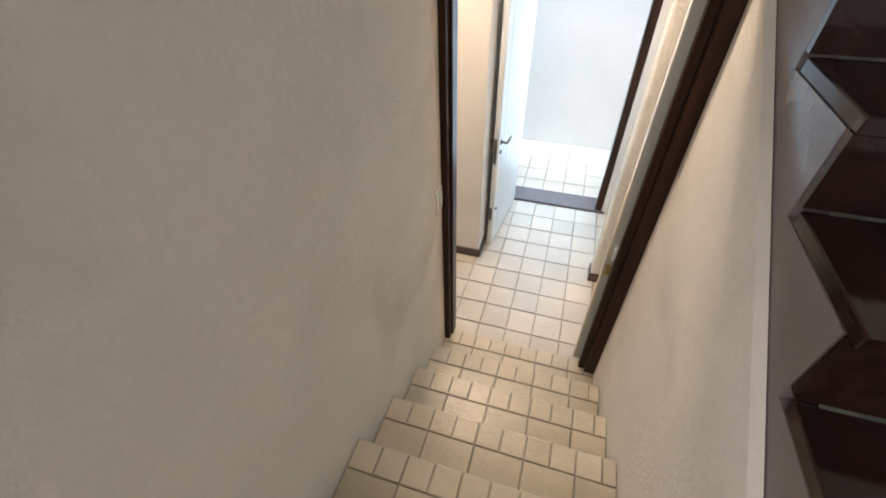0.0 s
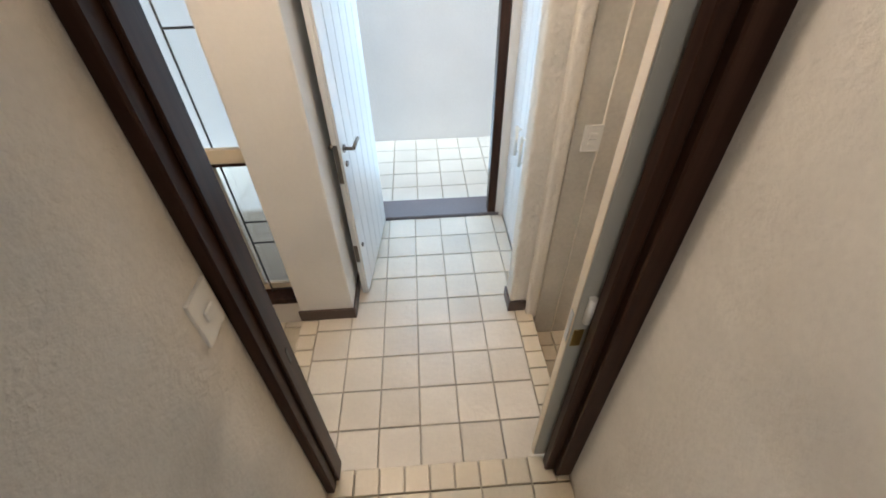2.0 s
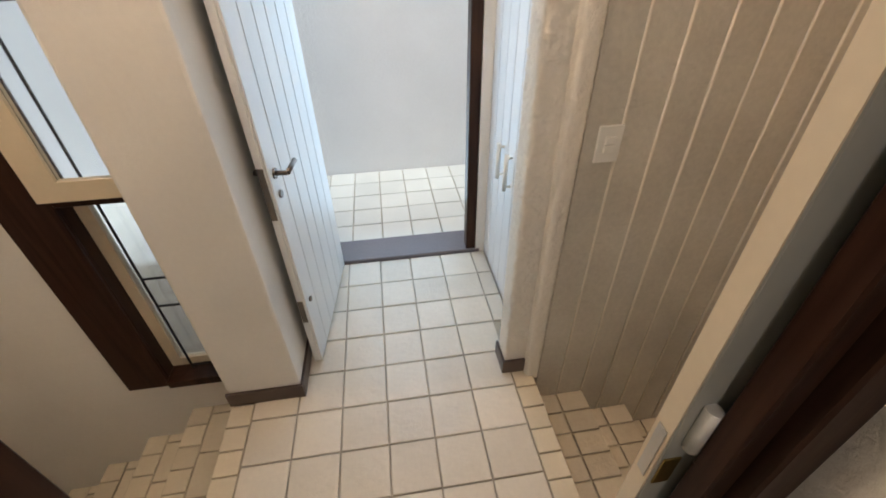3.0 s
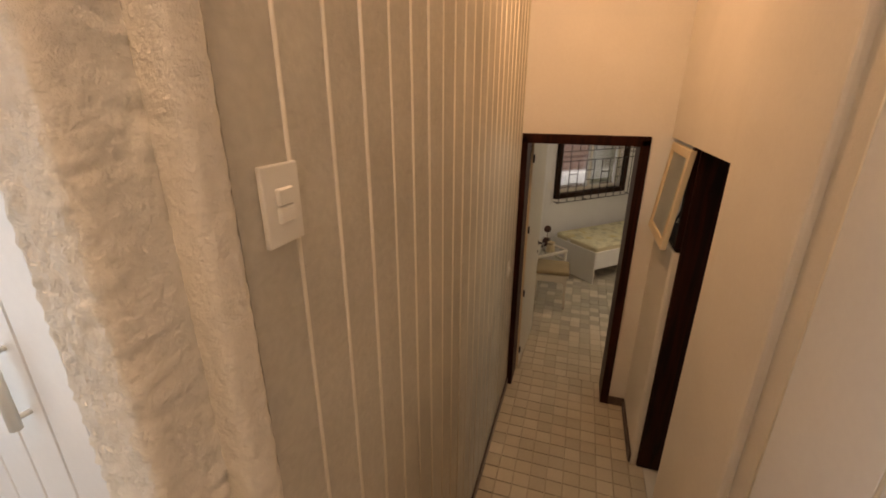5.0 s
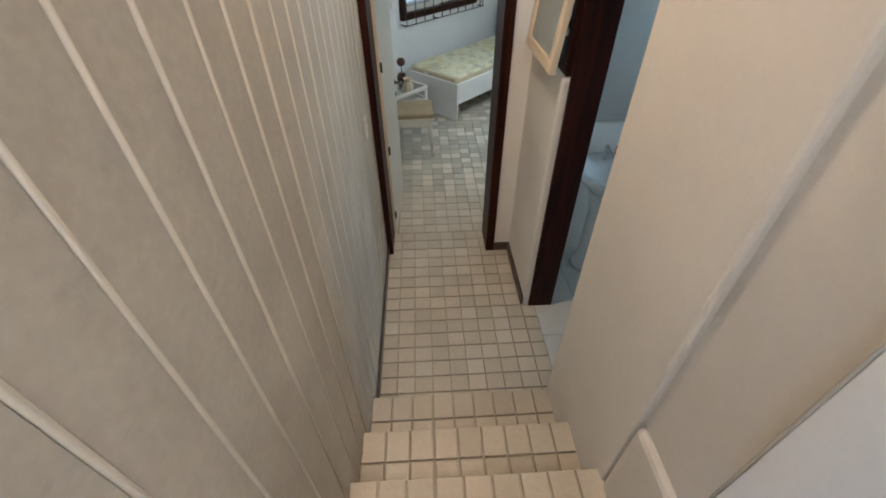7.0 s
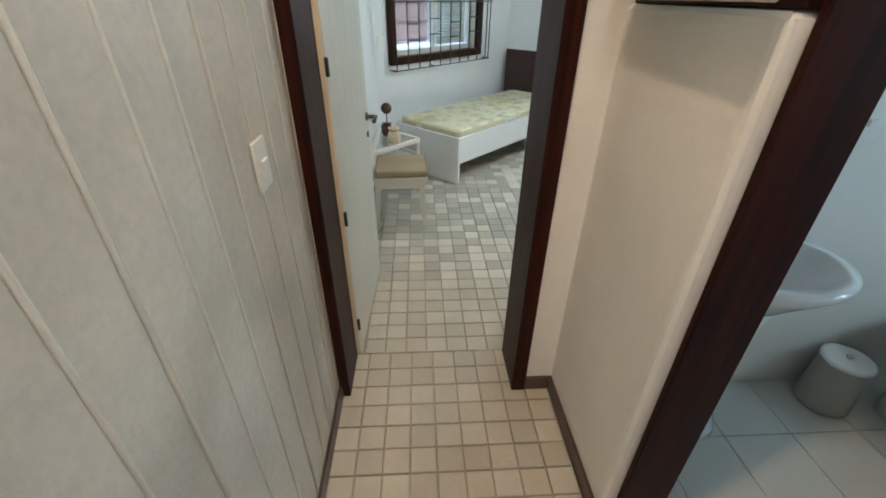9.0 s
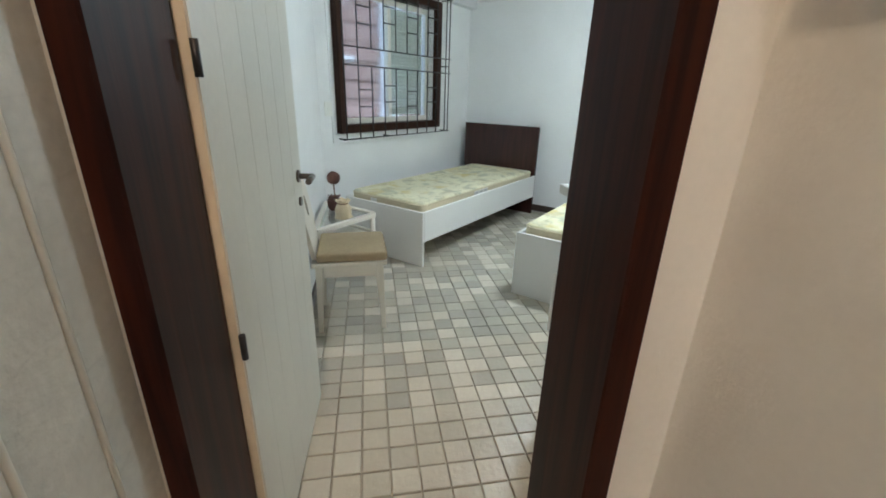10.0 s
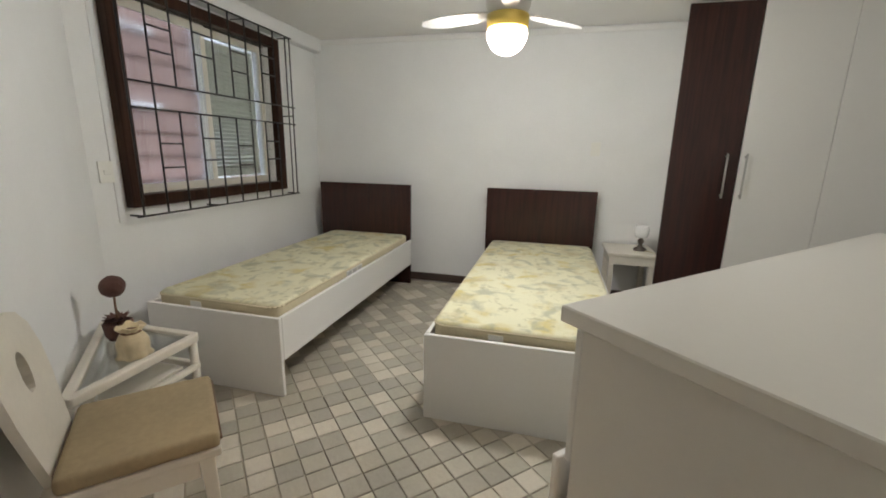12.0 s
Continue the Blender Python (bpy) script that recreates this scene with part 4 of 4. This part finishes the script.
# chair with a cut-out back
def tapered(bm, cx, cy, k=0.62, splay=1.1):
    """Narrows an upright piece towards its foot and splays it a little outwards."""
    for v_ in bm.verts:
        f = 1 - v_.co.z / 0.399
        v_.co.x = cx * (1 + (splay - 1) * f) + (v_.co.x - cx) * (1 - (1 - k) * f)
        v_.co.y = cy * (1 + (splay - 1) * f) + (v_.co.y - cy) * (1 - (1 - k) * f)
    return bm


cr = thing("chair", "cream painted wooden chair with beige cushion and cut-out back", "chair", pose(5.02, 0.71, LF, 0, 0, 2))
part("seat", boxes((-0.19, 0.19, -0.2, 0.2, 0.4, 0.425), bevel=0.006, seg=2), "lacquer", cr)
for x in (-0.17, 0.13):
    for y in (-0.18, 0.14):
        part("leg", tapered(boxes((x, x + 0.04, y, y + 0.04, 0, 0.399), bevel=0.004, seg=2), x + 0.02, y + 0.02), "lacquer", cr)
part("apron", boxes((-0.15, 0.15, -0.175, -0.155, 0.33, 0.399), bevel=0.003), "lacquer", cr)
part("apron", boxes((-0.165, -0.145, -0.14, 0.14, 0.33, 0.399), bevel=0.003), "lacquer", cr)
part("apron", boxes((0.145, 0.165, -0.14, 0.14, 0.33, 0.399), bevel=0.003), "lacquer", cr)


def backrest():
    """A board that narrows to a round head, with an oval hole."""
    out = [(-0.13, 0.0), (-0.15, 0.1), (-0.17, 0.2), (-0.175, 0.28), (-0.15, 0.36), (-0.1, 0.41), (-0.04, 0.43)]
    out = out + [(-x, z) for x, z in out[::-1]]
    c = (0.0, 0.27)
    bm = bmesh.new()
    rows = []
    for y in (-0.011, 0.011):
        o_ = [bm.verts.new((x, y, z)) for x, z in out]
        i_ = []
        for x, z in out:
            a = math.atan2(z - c[1], x)
            i_.append(bm.verts.new((0.035 * math.cos(a), y, c[1] + 0.06 * math.sin(a))))
        rows.append((o_, i_))
    n_ = len(out)
    for i in range(n_):
        j = (i + 1) % n_
        (a0, a1), (b0, b1) = rows
        bm.faces.new((a0[i], a0[j], a1[j], a1[i]))
        bm.faces.new((b0[i], b1[i], b1[j], b0[j]))
        bm.faces.new((a0[i], b0[i], b0[j], a0[j]))
        bm.faces.new((a1[i], a1[j], b1[j], b1[i]))
    bmesh.ops.recalc_face_normals(bm, faces=bm.faces)
    return bm


part("backrest", moved(backrest(), pose(0, 0.185, 0.425, -9, 0, 0)), "lacquer", cr, "cream backrest with an oval hole")
cu = thing("seat_cushion", "worn beige fabric cushion on the chair", "cushion", pose(5.02, 0.71, LF + 0.426, 0, 0, 2))
bm = boxes((-0.19, 0.19, -0.2, 0.17, 0, 0.05), bevel=0.018, seg=3)
for f in bm.faces:
    f.smooth = True
part("pad", bm, "cushion", cu)
part("piping", rods(((-0.18, -0.2, 0.025), (0.18, -0.2, 0.025), 0.005)), "stem", cu)


# ---- switches and sockets ----
def plate(name, label, m, keys=1, w=0.078, h=0.116):
    t = thing(name, label, "switch", m)
    part("plate", boxes((-w / 2, w / 2, -0.009, 0, -h / 2, h / 2), bevel=0.003, seg=2), "plastic", t)
    for i in range(keys):
        z = (i - (keys - 1) / 2) * 0.026
        part("key", moved(boxes((-0.017, 0.017, -0.016, -0.0085, z - 0.012, z + 0.012), bevel=0.002), pose(0, 0, 0)), "plastic", t)
    return t


plate("light_switch", "white double light switch on the boarding", pose(0.742, PY - 0.002, 1.09), 2)
plate("light_switch", "white light switch on the boarding beside the bedroom door", pose(2.98, PY - 0.002, 0.1), 1)
plate("light_switch", "white light switch on the rough stair wall", pose(XL - 0.001, -0.06, 1.29, 0, 0, 90), 1, 0.08, 0.116)
plate("wall_socket", "white wall plate above the bed", TURN @ pose(HB - 0.001, 2.57, 0.22, 0, 0, -90), 1)
plate("light_switch", "white switch on the window wall", TURN @ pose(3.961, WV - 0.001, 0.034), 1)
plate("bathroom_socket", "white socket plate on the bathroom wall", pose(3.319, -0.904, 0.102, 0, 0, -90), 1)

# ---- bathroom things ----
sk = thing("pedestal_sink", "white ceramic pedestal sink below the hall window", "sink", pose(3.318, -0.56, LF, 0, 0, -90))
bowl = lathe([(0.05, 0.62), (0.12, 0.66), (0.24, 0.76), (0.3, 0.81), (0.3, 0.83), (0.255, 0.83), (0.22, 0.79), (0.1, 0.72), (0.02, 0.71)], 36, 0.78, 0.72)
part("basin", moved(bowl, pose(0, -0.22, 0)), "ceramic", sk)
part("pedestal", moved(lathe([(0.1, 0), (0.095, 0.03), (0.065, 0.12), (0.06, 0.5), (0.1, 0.66)]), pose(0, -0.2, 0)), "ceramic", sk)
part("tap", rods(((0, -0.09, 0.82), (0, -0.09, 0.92), 0.013), ((0, -0.09, 0.91), (0, -0.2, 0.9), 0.01)), "steel", sk, "chrome tap")
sp = thing("soap_bottle", "pink liquid soap in a clear bottle", "soap bottle", pose(3.235, -0.66, LF + 0.832))
part("bottle", lathe([(0.035, 0), (0.037, 0.05), (0.034, 0.07), (0.015, 0.09), (0.012, 0.1)]), "soap", sp)
part("pump", rods(((0, 0, 0.1), (0, 0, 0.135), 0.008), ((0, 0, 0.13), (-0.03, 0, 0.13), 0.006)), "plastic", sp)
mc = thing("mirror_cabinet", "grey framed mirror cabinet above the sink", "mirror cabinet", pose(3.319, -0.5, -0.05))
part("body", boxes((-0.03, -0.001, -0.23, 0.22, 0, 0.75), bevel=0.004), "bin", mc)
part("mirror", boxes((-0.034, -0.0305, -0.21, 0.2, 0.02, 0.73)), "steel", mc)
bn = thing("waste_bin", "round grey metal pedal bin on the bathroom floor", "waste bin", pose(3.19, -1.225, LF))
part("body", lathe([(0.1, 0), (0.102, 0.01), (0.09, 0.235), (0.092, 0.24)]), "bin", bn)
part("lid", lathe([(0.094, 0.241), (0.094, 0.252), (0.08, 0.258), (0.01, 0.26)]), "white_mdf", bn, "pale lid")
part("lid_knob", lathe([(0.012, 0.259), (0.014, 0.268), (0.005, 0.272)]), "bin", bn)
wc = thing("toilet", "white ceramic toilet with closed lid", "toilet", pose(3.08, -1.99, LF))
part("bowl", moved(lathe([(0.12, 0), (0.11, 0.1), (0.15, 0.28), (0.19, 0.37), (0.19, 0.39)], 32, 1.0, 1.25), pose(0, 0.42, 0)), "ceramic", wc)
part("lid", moved(lathe([(0.195, 0.392), (0.2, 0.4), (0.195, 0.42), (0.02, 0.43)], 32, 1.0, 1.25), pose(0, 0.42, 0)), "ceramic", wc)
part("cistern", boxes((-0.19, 0.19, 0.01, 0.19, 0.36, 0.74), bevel=0.02, seg=3), "ceramic", wc)

# printed blossoms on the bathroom wall
M["blossom"] = mat("brown_printed_blossom", (0.55, 0.52, 0.47), 0.4, var=0.2)
deco = tagged(new("wall_decals"), "small brown blossoms printed on the bathroom wall", "wall decal", kind="structure")
r2 = random.Random(9)
for i in range(14):
    y0, z0 = -0.72 - 0.045 * i + r2.uniform(-0.03, 0.03), -0.12 + 0.06 * i + r2.uniform(-0.06, 0.06) if i < 8 else r2.uniform(-0.1, 0.4)
    bm = bmesh.new()
    for a in range(5):
        ang = a * 1.2566 + i
        vs_ = [bm.verts.new((3.3175, y0 + 0.013 * math.cos(ang) + 0.009 * math.cos(t_ * 1.0472), z0 + 0.013 * math.sin(ang) + 0.009 * math.sin(t_ * 1.0472))) for t_ in range(6)]
        bm.faces.new(vs_)
    part("blossom", bm, "blossom", deco)

# hall lamp on the boarding, above the flight
hl = thing("wall_lamp", "small warm wall lamp on the boarding, open downwards", "lamp", pose(2.35, PY - 0.001, 2.42))
part("backplate", boxes((-0.05, 0.05, -0.014, 0, -0.07, 0.07), bevel=0.004), "white_mdf", hl)
part("arm", rods(((0, -0.01, 0.05), (0, -0.129, 0.05), 0.008)), "steel", hl)
part("shade", moved(lathe([(0.02, 0.06), (0.05, 0.03), (0.07, -0.05), (0.066, -0.05), (0.046, 0.026), (0.018, 0.054)]), pose(0, -0.129, 0)), "white_mdf", hl)
gl = part("bulb", moved(lathe([(0.012, 0.05), (0.03, 0.01), (0.03, -0.015), (0.012, -0.035), (0.001, -0.038)]), pose(0, -0.129, 0)), "bulb", hl, "lit warm bulb")
gl.visible_shadow = False

ll = thing("landing_lamp", "round opal glass ceiling lamp over the landing", "lamp", pose(-0.4, 0.62, LC - 0.001))
part("base", lathe([(0.09, -0.02), (0.1, -0.015), (0.1, 0)]), "white_mdf", ll)
lg = part("globe", lathe([(0.001, -0.27), (0.05, -0.26), (0.11, -0.2), (0.11, -0.1), (0.085, -0.021)]), "bulb", ll)
lg.visible_shadow = False

# neighbour house seen through the bedroom window
nb = thing("neighbour_house", "pink neighbouring house with a brick-like lattice and white pillar", "house", TURN)
part("wall", boxes((2.5, 13.0, 7.6, 7.8, -1.45, 4.0)), "pink_wall", nb)
part("pillar", boxes((7.0, 7.22, 7.3, 7.55, -1.45, 2.6), bevel=0.01), "outside_wall", nb)
part("ledge", boxes((3.0, 12.0, 7.25, 7.59, -0.5, -0.28)), "outside_wall", nb)
for i in range(7):
    part("board", boxes((4.0, 6.99, 7.5 - 0.01 * (i % 2), 7.59, -0.2 + i * 0.27, 0.03 + i * 0.27), bevel=0.006), "pink_wall", nb)
for z_ in (0.62, 1.43):
    part("band", boxes((4.0, 6.4, 7.46, 7.49, z_, z_ + 0.035), bevel=0.005), "outside_wall", nb)
for i in range(9):
    part("louvre", boxes((7.3, 12.0, 7.5, 7.58, -0.05 + i * 0.22, 0.1 + i * 0.22), bevel=0.005), "door_shade_louvre", nb)

# ---- pieces: tiles ----
CACHE = {}


def tile_mesh(w, d, h, material):
    key = (round(w, 3), round(d, 3), round(h, 3), material)
    if key not in CACHE:
        bm = boxes((-w / 2, w / 2, -d / 2, d / 2, -h, 0))
        top = [e for e in bm.edges if all(v.co.z > -1e-6 for v in e.verts)]
        bmesh.ops.bevel(bm, geom=top, offset=0.0026, segments=1, affect="EDGES")
        me = bpy.data.meshes.new("tile")
        bm.to_mesh(me)
        bm.free()
        me.materials.append(M[material])
        CACHE[key] = me
    return CACHE[key]


rng = random.Random(4)


def tile(parent, x0, x1, y0, y1, z, material, gap=0.007, name="tile", h=0.03):
    ob = new(name, tile_mesh(x1 - x0 - gap, y1 - y0 - gap, h, material))
    ob.matrix_world = pose((x0 + x1) / 2, (y0 + y1) / 2, z + rng.uniform(-0.0012, 0.0012), rng.uniform(-0.25, 0.25), rng.uniform(-0.25, 0.25), 0)
    ob.parent = parent
    return ob


land = bpy.data.objects["floor_landing"]
xs = [-0.589, -0.401, -0.213, -0.025, 0.157, 0.345, 0.539]
ys = [0.07, 0.118, 0.31, 0.505, 0.697, 0.889, 1.082, 1.275, 1.472, 1.67, 1.878]
for i in range(len(xs) - 1):
    for j in range(len(ys) - 1):
        if xs[i] < -0.45 and ys[j + 1] > 0.99 and j > 5:
            continue
        tile(land, xs[i], xs[i + 1], ys[j], ys[j + 1], 0, "tile", 0.0055)
y = 0.07
while y < 0.93:
    tile(land, 0.539, 0.637, y, min(y + 0.1, 0.97), 0, "step_tile", 0.006)
    tile(land, -0.69, -0.589, y, min(y + 0.1, 0.97), 0, "step_tile", 0.006)
    y += 0.1
for j in range(7, len(ys) - 1):
    tile(land, 0.539, 0.627, ys[j], ys[j + 1], 0, "tile")

# upper stairs: wide tiles on the treads, small ones along the edges
for k in range(1, 8):
    yf = 0.07 - 0.27 * (k - 1)
    for row, w in (((yf - 0.1, yf), 0.0958), ((yf - 0.27, yf - 0.1), 0.1916)):
        x = XL
        while x < XR - 0.01:
            tile(stair1, x, min(x + w, XR), *row, RISE * k, "step_tile", 0.0055)
            x += w

# left flight
sl = bpy.data.objects["stairs_left"]
for k in range(4):
    y = 0.13
    while y < 1.1:
        tile(sl, -0.96 - 0.27 * k, -0.86 - 0.27 * k, y, min(y + 0.1, 1.128), -RISE * (k + 1), "step_tile", 0.006)
        y += 0.1
    y = 0.13
    while y < 1.1:
        tile(sl, -0.86 - 0.27 * k, -0.69 - 0.27 * k, y, min(y + 0.19, 1.128), -RISE * (k + 1), "step_tile", 0.007)
        y += 0.19

# lower stairs: two rows a tread
st = bpy.data.objects["stairs_lower"]
for k in range(5):
    x0 = 0.635 + 0.27 * k
    n = 9
    w = (PY - 0.002) / n
    for i in range(n):
        for a, b in ((0, 0.135), (0.135, 0.272)):
            tile(st, x0 + a, x0 + b, 0.002 + i * w, 0.002 + (i + 1) * w, -RISE * (k + 1), "small_tile", 0.008)

# hall floor
fh = bpy.data.objects["floor_hall"]
pitch = 0.1035
nx = 15
for i in range(nx):
    for j in range(9):
        tile(fh, 2.0 + i * 0.104, 2.0 + (i + 1) * 0.104, HR + 0.015 + j * pitch, HR + 0.015 + (j + 1) * pitch, LF, "small_tile", 0.005)
for i in range(7):
    tile(fh, 2.0 + i * pitch, 2.0 + (i + 1) * pitch, -0.1, HR + 0.012, LF, "small_tile", 0.005)

# bathroom floor
fb = bpy.data.objects["floor_bathroom"]
for i in range(5):
    for j in range(8):
        tile(fb, 1.9 + i * 0.284, 1.9 + (i + 1) * 0.284, -0.1 - (j + 1) * 0.29, -0.1 - j * 0.29, LF - 0.008, "bath_tile", 0.003)

# patio
pt = bpy.data.objects["patio"]
for i in range(20):
    for j in range(5):
        tile(pt, -2.4 + i * 0.2, -2.2 + i * 0.2, 2.1 + j * 0.207, 2.1 + (j + 1) * 0.207, 0, "patio_tile", 0.008)

# bedroom floor: single pieces near the door, the rest in one mesh
fl = bpy.data.objects["floor_bedroom"]
far_v, far_f = [], []
i = 0
x = 3.56
while x < 7.95:
    y = 0.955
    while y > -3.7:
        u, v = (x + 0.05 - (y - 0.05)) * 0.70711, (x + 0.05 + y - 0.05) * 0.70711
        if u < HB - 0.05 and 0.65 < v < WV - 0.02:
            if 3.5 < x < 5.6 and y > -0.5:
                tile(fl, x, x + pitch, y - pitch, y, LF, "small_tile" if x < 4.12 else "mixed_tile", 0.0045)
            else:
                b = len(far_v)
                g = 0.0022
                for dz, gg in ((-0.003, g), (0.0, g + 0.0025)):
                    far_v += [(x + gg, y - pitch + gg, LF + dz), (x + pitch - gg, y - pitch + gg, LF + dz), (x + pitch - gg, y - gg, LF + dz), (x + gg, y - gg, LF + dz)]
                far_f += [(b + 4, b + 5, b + 6, b + 7)] + [(b + q, b + (q + 1) % 4, b + 4 + (q + 1) % 4, b + 4 + q) for q in range(4)]
        y -= pitch
    x += pitch
me = bpy.data.meshes.new("tile_field")
me.from_pydata(far_v, [], far_f)
me.materials.append(M["mixed_tile_far"])
ft = new("tile_field", me)
ft.parent = fl
tagged(ft, kind="stuff")
